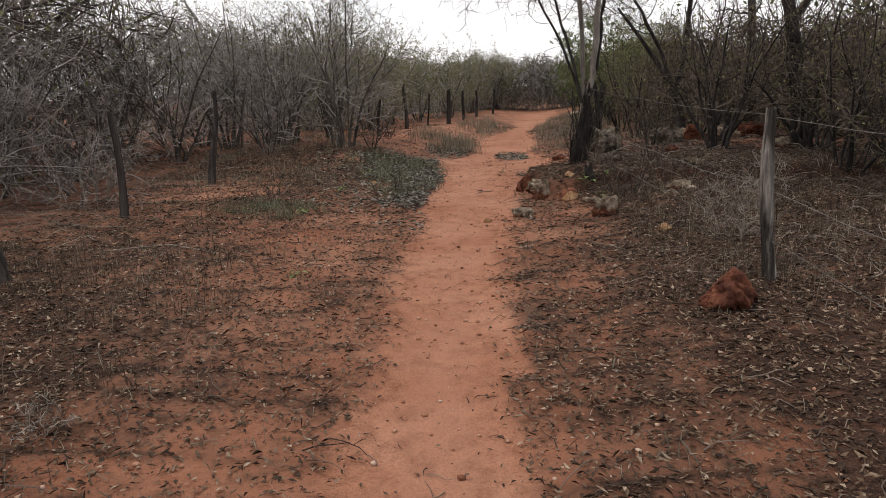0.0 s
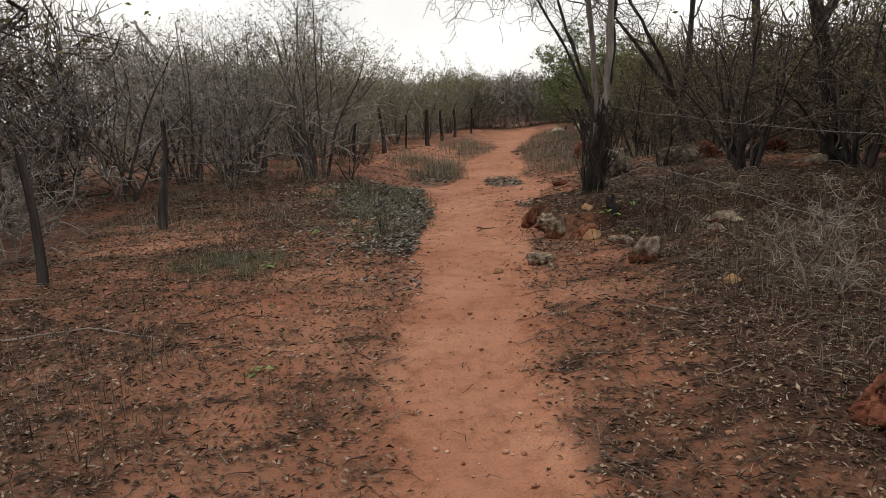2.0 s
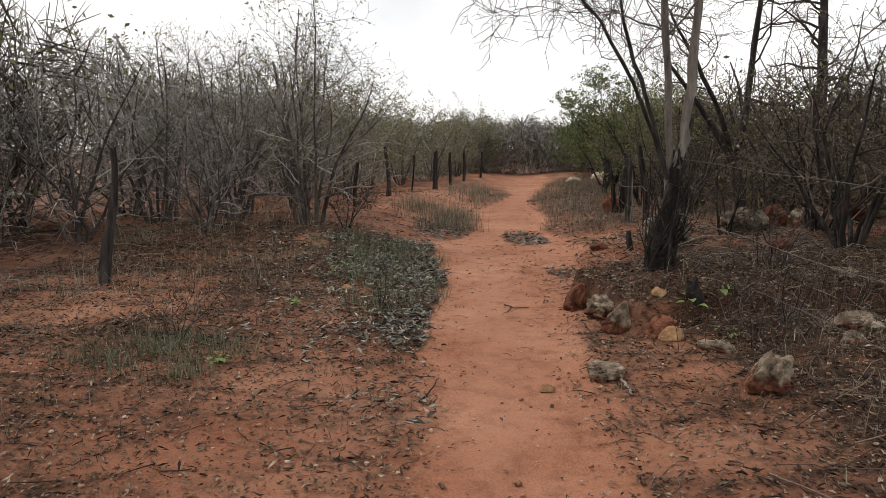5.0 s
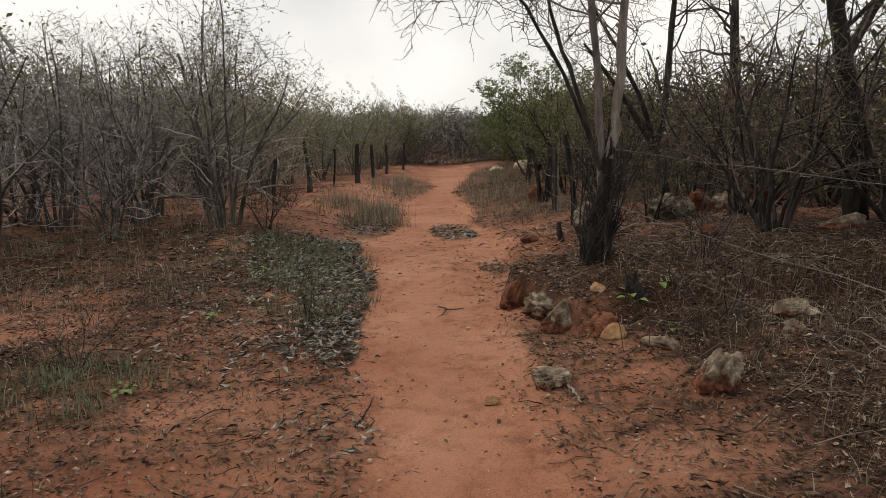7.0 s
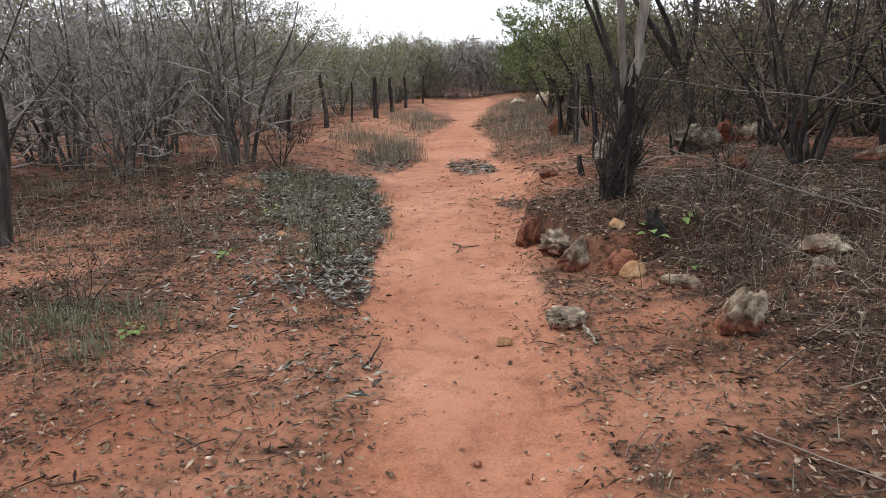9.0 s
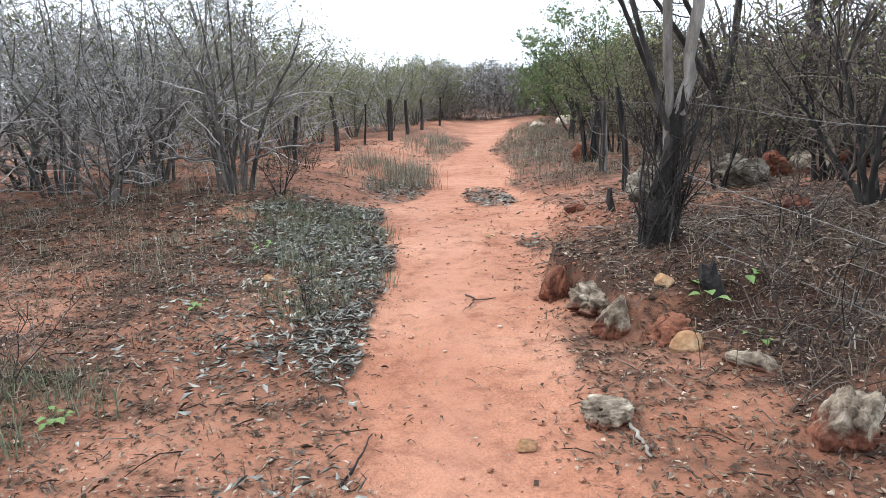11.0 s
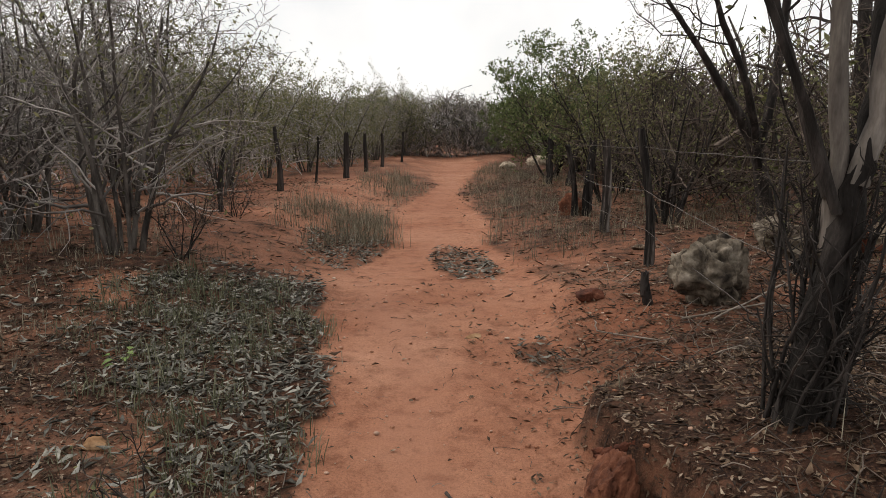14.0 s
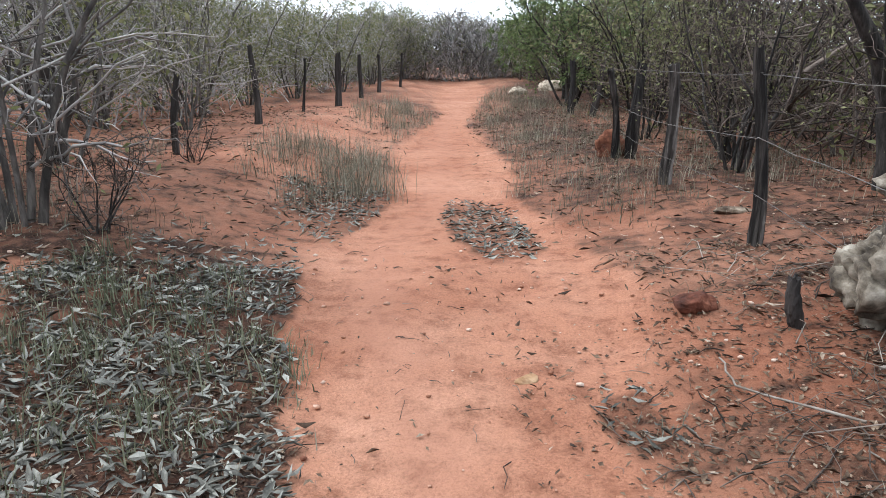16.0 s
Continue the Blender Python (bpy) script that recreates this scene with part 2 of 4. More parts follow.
# ---- ground shape ----
PATH_Y = np.array([-6.0, 2.3, 4.8, 7.0, 8.9, 10.8, 12.2, 13.6, 15.6, 17.2, 19.3, 22.4, 25.0, 28.7, 34.0, 42.0, 70.0])
PATH_L = np.array([-0.35, -0.26, -0.23, -0.15, -0.15, 0.10, -0.02, 0.08, 0.80, 1.0, 1.25, 2.05, 2.85, 3.15, 4.1, 5.4, 9.0])
PATH_R = np.array([0.30, 0.33, 0.45, 0.72, 1.02, 1.32, 1.95, 1.98, 1.95, 2.45, 2.5, 2.75, 3.35, 4.3, 5.7, 6.8, 10.5])


def smooth(v, a, b):
    u = np.clip((v - a) / (b - a), 0, 1)
    return u * u * (3 - 2 * u)


_wr = np.random.RandomState(7)
_WAVES = [(_wr.normal(size=2), _wr.uniform(0, 6.28)) for _ in range(24)]


def wavy(x, y, freq, k0=0, count=8):
    """Smooth random field about zero, roughly -1 to 1."""
    v = 0
    for (d, p) in _WAVES[k0:k0 + count]:
        v = v + np.sin((x * d[0] + y * d[1]) * freq + p)
    return v / (count * 0.62)


def path_sides(x, y):
    jit = 0.07 * wavy(x, y, 5.0, 0, 6) + 0.055 * wavy(x, y, 17.0, 6, 6)
    return np.interp(y, PATH_Y, PATH_L) + jit, np.interp(y, PATH_Y, PATH_R) + jit


def bank_edge(y):
    """x of the eroded bank beside the path."""
    return 1.3 + 0.05 * np.sin(y * 5.1) + 0.1 * smooth(y, 8.9, 8.2) + 0.5 * smooth(y, 9.6, 10.3) ** 2


MOUND = 0.08


def ground_z(x, y):
    x, y = np.asarray(x, float), np.asarray(y, float)
    mid = 0.5 * (np.interp(y, PATH_Y, PATH_L) + np.interp(y, PATH_Y, PATH_R))
    s = x - mid
    z = 0.03 + 0.05 * smooth(y, 2, 7) - 0.05 * smooth(y, 12, 16) * smooth(np.abs(s), 2.2, 0.6)
    z = z + 0.10 * smooth(s, -0.5, -3.0) + 0.22 * smooth(s, -1.0, -2.6) * smooth(y, 10.5, 14) * smooth(y, 26, 18)
    z = z + 0.10 * smooth(s, 0.6, 2.2)
    mound = smooth(x - bank_edge(y), -0.02, 0.07) * smooth(y, 8.0, 8.3) * smooth(y, 10.4, 9.7)
    broad = smooth(x, 1.3, 2.6) * smooth(y, 6.0, 9.0) * smooth(y, 14.5, 11.0)
    z = z + 0.22 * mound * (1 - 0.5 * broad) + 0.15 * broad
    z = z + MOUND * np.exp(-((x - 2.05) / 0.42) ** 2 - ((y - 9.0) / 0.5) ** 2)
    z = z + 0.14 * smooth(x, 2.6, 4.2) * smooth(y, 8.5, 11.5) * smooth(y, 17, 14)
    far = smooth(y, 45, 80) + smooth(np.abs(x), 25, 60)
    z = z + (0.03 * wavy(x, y, 0.9, 8, 8) + 0.014 * wavy(x, y, 4.3, 12, 8) + 0.006 * wavy(x, y, 11.0, 2, 9)) * (1 - np.clip(far, 0, 1))
    left, right = path_sides(x, y)
    on = smooth(x, left - 0.25, left + 0.15) * smooth(x, right + 0.25, right - 0.15)
    return z - 0.035 * on


def ellipse(x, y, cx, cy, rx, ry):
    d = ((x - cx) / rx) ** 2 + ((y - cy) / ry) ** 2 + 0.35 * wavy(x, y, 3.5, 3, 7) + 0.3 * wavy(x, y, 15.0, 5, 9)
    return smooth(d, 1.35, 0.6)


def leaf_patch(x, y):
    """Heaps of grey curled leaves beside the path."""
    left, right = path_sides(x, y)
    wide = np.interp(y, [7.3, 8.3, 9.4, 10.4, 11.4, 12.6, 13.4], [0.1, 0.42, 0.5, 0.85, 1.35, 1.5, 0.7]) + 0.22 * wavy(x, y, 2.4, 2, 6) + 0.1 * wavy(x, y, 9.0, 5, 8)
    a = smooth(left - x, -0.03, 0.08) * smooth(left - x, wide + 0.28, wide - 0.2) * smooth(y, 7.3, 8.2) * smooth(y, 13.5, 12.9)
    a = np.maximum(a, 0.42 * smooth(left - x, 0, 0.1) * smooth(left - x, wide + 1.6, wide) * smooth(y, 7.0, 8.5) * smooth(y, 14.2, 13.0))
    b = 0.7 * ellipse(x, y, 0.25, 15.2, 0.62, 1.35) * smooth(left - x, -0.05, 0.05)
    c = 0.66 * ellipse(x, y, 1.5, 14.35, 0.35, 1.1)
    d = 0.42 * ellipse(x, y, -0.4, 6.75, 0.36, 0.3)
    e = 0.75 * ellipse(x, y, 1.45, 11.0, 0.16, 0.32)
    return np.maximum.reduce([a, b, c, d, e])


def cover(x, y):
    """How much of the soil is hidden by litter, 0 to 1."""
    left, right = path_sides(x, y)
    island = 0.45 * ellipse(x, y, 1.5, 14.35, 0.33, 1.1)
    off = np.maximum(smooth(left - x, -0.1, 0.22), smooth(x - right, -0.1, 0.24))
    w = wavy(x, y, 1.5, 0, 8) + 0.5 * wavy(x, y, 5.0, 8, 8)
    strand = smooth(np.abs(wavy(x * 0.55, y * 1.5, 2.2, 10, 9)), 0.12, 0.0)
    side = np.where(x > right, 0.52 + 0.24 * w + 0.2 * smooth(x - right, 0.4, 1.6), 0.42 + 0.2 * w + 0.12 * smooth(left - x, 0.8, 2.0))
    side = np.where((x < left) & (y > 15.5), 0.42 + 0.26 * w, side) + 0.24 * strand - 0.16 * smooth(x, 2.8, 3.4) * smooth(y, 8.5, 9.5) * smooth(y, 14, 13)
    side = side + 0.3 * smooth(x, 1.3, 1.8) * smooth(y, 7.6, 8.6) * smooth(y, 11.0, 9.8) + 0.22 * smooth(x, 1.2, 2.2) * smooth(y, 10.6, 9.6) - 0.03 * smooth(y, 9.8, 11.5) * smooth(x - right, -0.1, 0.1) * smooth(x, 4.5, 3.0) + 0.32 * smooth(x, -0.9, -1.9) * smooth(y, 6.5, 4.5)
    side = side + 0.12 * smooth(left - x, 0.1, 0.7) * smooth(y, 7.0, 9.0) * smooth(y, 15, 13) - 0.6 * ellipse(x, y, -1.45, 12.5, 0.45, 0.4) - 0.28 * ellipse(x, y, -3.3, 9.6, 1.3, 1.2)
    bank = 0.85 * smooth(x - bank_edge(y), -0.08, 0.04) * smooth(y, 8.05, 8.35) * smooth(y, 10.7, 9.9)
    return np.clip(np.maximum.reduce([off * side, bank, 0.8 * leaf_patch(x, y), island]), 0, 1)


# ---- mesh tools ----
def raw_mesh(name, verts, faces, mat, uv=None, flat=False):
    """verts (n,3), faces (m,3) or (m,4)."""
    me = bpy.data.meshes.new(name)
    verts, faces = np.asarray(verts, np.float32), np.asarray(faces, np.int32)
    k = faces.shape[1]
    me.vertices.add(len(verts))
    me.vertices.foreach_set("co", verts.ravel())
    me.loops.add(faces.size)
    me.loops.foreach_set("vertex_index", faces.ravel())
    me.polygons.add(len(faces))
    me.polygons.foreach_set("loop_start", np.arange(0, faces.size, k, dtype=np.int32))
    me.polygons.foreach_set("use_smooth", np.full(len(faces), not flat, bool))
    me.update(calc_edges=True)
    me.materials.append(mat)
    return me


def part(name, me, parent, label=""):
    ob = new(name, me)
    ob.parent = parent
    return tagged(ob, label)


def thing(name, m, label, category, group="", kind=""):
    ob = new(name)
    ob.matrix_world = m
    return tagged(ob, label, category, group, kind)


def tubes(lines, sides):
    """Tapered tubes along polylines: lines is a list of (points (k,3), radii (k,))."""
    groups = {}
    for p, r in lines:
        groups.setdefault(len(p), []).append((p, r))
    vs, fs, base = [], [], 0
    for k, g in groups.items():
        P = np.array([a for a, _ in g], float)
        R = np.array([b for _, b in g], float)
        T = np.gradient(P, axis=1)
        T /= np.linalg.norm(T, axis=2, keepdims=True) + 1e-9
        ref = np.where(np.abs(T[..., 2:3]) > 0.8, np.array([1.0, 0, 0]), np.array([0, 0, 1.0]))
        # one reference direction per tube keeps it from twisting
        ref = np.repeat(ref[:, :1], k, axis=1)
        U = np.cross(T, ref)
        U /= np.linalg.norm(U, axis=2, keepdims=True) + 1e-9
        W = np.cross(T, U)
        a = np.arange(sides) * 2 * np.pi / sides
        V = P[:, :, None] + R[:, :, None, None] * (np.cos(a)[None, None, :, None] * U[:, :, None] + np.sin(a)[None, None, :, None] * W[:, :, None])
        m = len(g)
        idx = base + np.arange(m * k * sides).reshape(m, k, sides)
        nxt = np.roll(idx, -1, axis=2)
        fs.append(np.stack([idx[:, :-1], nxt[:, :-1], nxt[:, 1:], idx[:, 1:]], axis=-1).reshape(-1, 4))
        vs.append(V.reshape(-1, 3))
        base += m * k * sides
    return np.concatenate(vs), np.concatenate(fs)


def unit(v):
    return v / (np.linalg.norm(v) + 1e-9)


def limb(rs, start, way, length, r0, r1, k, wob, lift=0.0):
    """A wandering branch: points and radii."""
    pts = [np.array(start, float)]
    d = unit(np.array(way, float))
    step = length / (k - 1)
    for _ in range(k - 1):
        d = unit(d + rs.normal(size=3) * wob + np.array([0, 0, lift]))
        pts.append(pts[-1] + d * step)
    return np.array(pts), np.linspace(r0, r1, k)


def along(line, t):
    p, r = line
    f = t * (len(p) - 1)
    i = min(int(f), len(p) - 2)
    u = f - i
    return p[i] * (1 - u) + p[i + 1] * u, unit(p[i + 1] - p[i]), r[i] * (1 - u) + r[i + 1] * u


def sprout(rs, line, count, length, spread, k, wob, lift, lo=0.25, thin=0.62, tip=0.35, twig_r=0.003):
    out = []
    for i in range(count):
        t = lo + (1 - lo) * (i + rs.uniform(0.1, 0.9)) / count
        o, d, r = along(line, min(t, 0.999))
        side = rs.normal(size=3)
        side -= d * (side @ d)
        way = unit(d * rs.uniform(0.4, 1.0) + unit(side) * spread)
        ln = length * rs.uniform(0.55, 1.25) * (1.15 - 0.45 * t)
        out.append(limb(rs, o, way, ln, max(r * thin, twig_r), max(r * thin * tip, twig_r * 0.65), k, wob, lift))
    return out


def leaf_mesh(rs, spots, size, per, jitter):
    """Small folded leaves round the given spots."""
    c = np.repeat(np.array(spots), per, axis=0)
    c = c + rs.normal(size=c.shape) * jitter
    n = len(c)
    a = rs.normal(size=(n, 3))
    a /= np.linalg.norm(a, axis=1, keepdims=True)
    b = np.cross(a, rs.normal(size=(n, 3)))
    b /= np.linalg.norm(b, axis=1, keepdims=True)
    up = np.cross(a, b)
    s = size * rs.uniform(0.6, 1.4, (n, 1))
    v = np.stack([c - a * s, c + b * s * 0.45 + up * s * 0.15, c + a * s, c - b * s * 0.45 + up * s * 0.15], axis=1).reshape(-1, 3)
    q = np.arange(n)[:, None] * 4
    f = np.concatenate([q + [0, 1, 2], q + [0, 2, 3]])
    return v, f


def shrub(seed, x, y, height=3.0, stems=7, spread=0.5, b1=7, b2=6, b3=3, thick=0.022, leaves=0, leaf_mat=None, twig_mat=None,
          label="", name="shrub", leaf_size=0.022, droop=0.0, base_r=0.16, category="shrub", low=0.12, wobble=0.16):
    """A many-stemmed thorny shrub: stems, twigs and, where it has them, small leaves."""
    rs = np.random.RandomState(seed)
    L0, L1, L2, L3 = [], [], [], []
    for i in range(stems):
        ang = 2 * math.pi * (i + rs.uniform(-0.3, 0.3)) / stems
        out = np.array([math.cos(ang), math.sin(ang), 0])
        lean = spread * rs.uniform(0.2, 1.1)
        h = height * rs.uniform(0.62, 0.98) / math.sqrt(1 + lean * lean * 0.5)
        L0.append(limb(rs, out * base_r * rs.uniform(0.2, 1) + np.array([0, 0, -0.06]), out * lean + np.array([0, 0, 1]), h, thick * rs.uniform(0.5, 1.35), thick * 0.2, 9, wobble, 0.04))
    for s in L0:
        L1 += sprout(rs, s, b1, height * 0.34, 0.95, 6, 0.24, 0.04 - droop, low, 0.55)
    for s in L1:
        L2 += sprout(rs, s, b2, height * 0.14, 1.1, 4, 0.3, 0.02 - droop, 0.2, 0.6)
    if b3:
        for s in L2:
            L3 += sprout(rs, s, b3, height * 0.055, 1.2, 3, 0.3, 0.0, 0.3, 0.7)
    ob = thing(name, pose(x, y, float(ground_z(x, y))), label, category)
    for line in L0:
        v, f = tubes([line], 7)
        part("stem", raw_mesh("stem", v, f, M_BARK if twig_mat is None else twig_mat[0]), ob)
    v1, f1 = tubes(L1, 4)
    v2, f2 = tubes(L2 + L3, 3)
    crown = part("crown", raw_mesh("crown", np.concatenate([v1, v2]), np.concatenate([f1, f2 + len(v1)]), M_TWIG if twig_mat is None else twig_mat[1]), ob)
    tagged(crown, kind="stuff")
    if leaves:
        spots = [p[-1] for p, _ in L2] + [p[1] for p, _ in L2]
        if leaves < 1:
            spots = [s for s in spots if rs.rand() < leaves]
        lv, lf = leaf_mesh(rs, spots, leaf_size, max(1, int(leaves)), 0.05)
        tagged(part("foliage", raw_mesh("foliage", lv, lf, leaf_mat), ob), kind="stuff")
    return ob


def put(ob, x, y, turn, size, wide=None, sink=0.03):
    wide = size if wide is None else wide
    m = Matrix.Translation((x, y, float(ground_z(x, y)) - sink)) @ Matrix.Rotation(radians(turn), 4, 'Z') @ Matrix.Diagonal((wide, wide, size, 1))
    return copy_thing(ob, m)


# ---- ground ----
def ground():
    """One sheet: fine cells along the walk, coarse ones out to the horizon."""
    def axis(lo, hi, fine_lo, fine_hi, step):
        inner = np.arange(fine_lo, fine_hi + 1e-6, step)
        def outer(a, b):
            s, out, p = step, [], a
            while p < b:
                s *= 1.13
                p += s
                out.append(p)
            return np.array(out)
        return np.concatenate([fine_lo - outer(0, fine_lo - lo)[::-1], inner, fine_hi + outer(0, hi - fine_hi)])
    xs = axis(-900, 900, -4.0, 4.6, 0.042)
    ys = axis(-700, 1500, 1.0, 18.0, 0.048)
    X, Y = np.meshgrid(xs, ys)
    Z = ground_z(X, Y)
    C = cover(X, Y)
    left, right = path_sides(X, Y)
    Z = Z + 0.012 * C * np.random.RandomState(5).rand(*Z.shape) + 0.004 * np.random.RandomState(6).rand(*Z.shape)
    idx = np.arange(X.size).reshape(X.shape)
    f = np.stack([idx[:-1, :-1], idx[:-1, 1:], idx[1:, 1:], idx[1:, :-1]], axis=-1).reshape(-1, 4)
    me = raw_mesh("ground", np.stack([X, Y, Z], axis=-1).reshape(-1, 3), f, M_SOIL)
    at = me.attributes.new("litter", 'FLOAT', 'POINT')
    at.data.foreach_set("value", C.astype(np.float32).ravel())
    mid_line = left + np.minimum(0.52, 0.5 * (right - left))
    tread = np.exp(-((X - mid_line - 0.05 * wavy(X, Y, 1.6, 4, 7)) / 0.2) ** 2) * np.clip(0.75 + 0.4 * wavy(X, Y, 3.0, 9, 8), 0, 1)
    at = me.attributes.new("worn", 'FLOAT', 'POINT')
    at.data.foreach_set("value", tread.astype(np.float32).ravel())
    return tagged(new("ground", me), "red clay ground with a worn footpath and dry leaf litter", "ground", kind="structure")


ground()


# ---- rocks ----
def rock(name, x, y, size, mat, label, seed, turn=0.0, sink=0.25, rough=0.28, detail=3, z=None, category="rock"):
    bm = bmesh.new()
    bmesh.ops.create_icosphere(bm, subdivisions=5 if detail > 3 else 4, radius=1.0)
    off = Vector((seed * 3.7, seed * 1.9, seed * 5.3))
    rr = random.Random(seed)
    planes = []
    for _ in range(9):
        way = Vector((rr.gauss(0, 1), rr.gauss(0, 1), rr.gauss(0, 1))).normalized()
        planes.append((way, rr.uniform(0.62, 0.9)))
    for v in bm.verts:
        p = v.co.copy()
        q = p * (1 + noise.fractal(p * 1.0 + off, 1.0, 2.0, 4) * rough * 1.2)
        for way, h in planes:
            over = q.dot(way) - h
            if over > 0:
                q -= way * over * 0.85
        u = Vector((p.x * 2.3, p.y * 2.3, p.z * 1.2)) + off
        d = 0
        for k in (1.0, 2.3):
            d -= 0.42 * rough / k * math.exp(-(noise.noise(u * k + Vector((k, 0, 3))) / 0.07) ** 2)
        pit = noise.voronoi(p * 5.0 + off)[0]
        d += min(pit[1] - pit[0], 0.3) * rough * 0.12 + noise.fractal(p * 6 + off, 0.9, 2.0, 3) * rough * 0.1
        v.co = q * (1 + d)
    for axis in range(3):
        lo, hi = min(v.co[axis] for v in bm.verts), max(v.co[axis] for v in bm.verts)
        for v in bm.verts:
            v.co[axis] = ((v.co[axis] - lo) / (hi - lo) - 0.5) * size[axis]
    me = bpy.data.meshes.new(name)
    bm.to_mesh(me)
    bm.free()
    me.materials.append(mat)
    me.polygons.foreach_set("use_smooth", np.ones(len(me.polygons), bool))
    ob = new(name, me)
    gz = float(ground_z(x, y)) if z is None else z
    ob.matrix_world = pose(x, y, gz + size[2] * (0.5 - sink), 0, 0, turn)
    return tagged(ob, label, category)


rock("boulder", 2.76, 11.28, (0.64, 0.54, 0.6), M_ROCK_DARK, "pale grey weathered limestone boulder beside the wire fence", 1, 20, 0.2, 0.55, 4)
rock("boulder", 2.98, 11.5, (0.36, 0.32, 0.36), M_ROCK_DARK, "dark pitted limestone rock leaning behind a boulder", 2, 60, 0.0, 0.5, 4, z=0.42)
rock("clay_rock", 1.87, 3.9, (0.38, 0.34, 0.3), M_ROCK_RED, "rough red clay rock beside a fence post", 45, 40, 0.2, 0.6, 4)
rock("stone", 1.76, 6.82, (0.3, 0.27, 0.32), M_STAINED, "pale pitted limestone stone half sunk in red soil", 4, 0, 0.28, 0.5, 4)
rock("stone", 0.98, 7.28, (0.28, 0.24, 0.14), M_STAINED, "low pitted stone sunk beside the path", 5, 30, 0.4, 0.5, 4)
rock("stone", 1.31, 8.22, (0.27, 0.25, 0.37), M_STAINED, "whitish stone with a clay-red foot set in the eroded bank", 6, 0, 0.14, 0.5, 4, z=0.05)
rock("bank_rock", 1.38, 8.68, (0.48, 0.56, 0.3), M_STAINED, "grey flat-topped rock overhanging the red eroded bank", 8, -12, 0.12, 0.5, 4, z=0.04)
rock("bank_rock", 1.6, 8.08, (0.36, 0.3, 0.26), M_BANK, "crumbling red clay lump of the eroded bank", 7, 30, 0.25, 0.4, 4, z=0.07)
rock("bank_rock", 1.2, 9.16, (0.24, 0.34, 0.33), M_BANK, "dark clay-coated rock jutting from the eroded bank", 9, -6, 0.16, 0.42, 4, z=0.05)
rock("bank_rock", 1.38, 9.36, (0.3, 0.42, 0.3), M_ROCK_RED, "dark red clay lump in a hollow of the bank", 10, 40, 0.2, 0.4, 4, z=0.06)
rock("bank_rock", 1.52, 9.72, (0.42, 0.36, 0.26), M_STAINED, "low clay-coated rock at the bank's end", 33, 30, 0.3, 0.38, 4, z=0.07)
rock("stone", 1.6, 7.88, (0.19, 0.16, 0.16), M_ROCK_OCHRE, "ochre stone lying below the bank", 11, 0, 0.3, 0.24)
rock("stone", 1.82, 7.56, (0.2, 0.28, 0.12), M_STAINED, "small grey stone among leaf litter", 12, 40, 0.4, 0.36)
rock("pebble", 0.56, 7.12, (0.10, 0.07, 0.06), M_ROCK_OCHRE, "small brown pebble on the path", 13, 0, 0.25, 0.25, category="stone")
rock("stone", 1.68, 8.36, (0.12, 0.1, 0.11), M_ROCK_OCHRE, "small ochre stone on the bank", 14, 0, 0.25, 0.25)
rock("clay_rock", 3.85, 17.2, (0.50, 0.40, 0.48), M_BANK, "orange clay rock at the foot of a fence post", 15, 0, 0.25, 0.34)
rock("boulder", 7.4, 31.2, (1.0, 0.7, 0.5), M_ROCK, "pale boulder in dry grass", 16, 0, 0.3, 0.25)
rock("boulder", 5.9, 30.0, (0.6, 0.5, 0.35), M_ROCK, "low pale boulder in dry grass", 17, 0, 0.3, 0.25)
rock("rock", 4.3, 12.6, (0.5, 0.34, 0.34), M_ROCK_DARK, "dark pitted rock behind the fence", 18, 10, 0.25, 0.45)
rock("rock", 4.9, 13.6, (0.55, 0.4, 0.32), M_ROCK_DARK, "grey pitted rock behind the fence", 19, 10, 0.25, 0.4)
rock("stone", 3.45, 13.7, (0.34, 0.16, 0.07), M_ROCK, "flat pale stone on red soil", 20, -10, 0.2, 0.2)
rock("stone", 2.12, 11.85, (0.26, 0.2, 0.13), M_ROCK_RED, "low red clay stone at the edge of the path", 21, 0, 0.3, 0.3)
rock("stone", 2.9, 7.7, (0.30, 0.22, 0.1), M_ROCK, "flat pale stone in leaf litter", 22, 0, 0.3, 0.3)
rock("rock", 3.95, 11.6, (0.6, 0.45, 0.4), M_ROCK_DARK, "dark grey rock behind the fence", 23, 30, 0.25, 0.45)
rock("rock", 5.2, 12.35, (0.7, 0.5, 0.42), M_STAINED, "grey boulder under the shrubs", 24, 30, 0.3, 0.4)
rock("rock", 4.9, 9.8, (0.55, 0.4, 0.24), M_STAINED, "grey pitted rock under the shrubs", 25, 0, 0.3, 0.4)
rock("stone", 1.1, 11.45, (0.13, 0.08, 0.05), M_ROCK_OCHRE, "flat ochre stone in the path", 27, 20, 0.4, 0.2)
rock("stone", 2.1, 5.9, (0.14, 0.12, 0.1), M_ROCK_OCHRE, "small orange stone in leaf litter", 28, 0, 0.25, 0.25)
rock("stone", -0.95, 9.9, (0.12, 0.09, 0.08), M_ROCK_OCHRE, "small orange stone among grey leaves", 29, 0, 0.25, 0.25)
rock("rock", 3.5, 9.9, (0.3, 0.25, 0.2), M_ROCK_RED, "red clay stone under the tree", 30, 0, 0.3, 0.4)
rock("rock", 3.3, 8.6, (0.24, 0.18, 0.13), M_ROCK, "small grey stone in leaf litter", 31, 0, 0.3, 0.4)


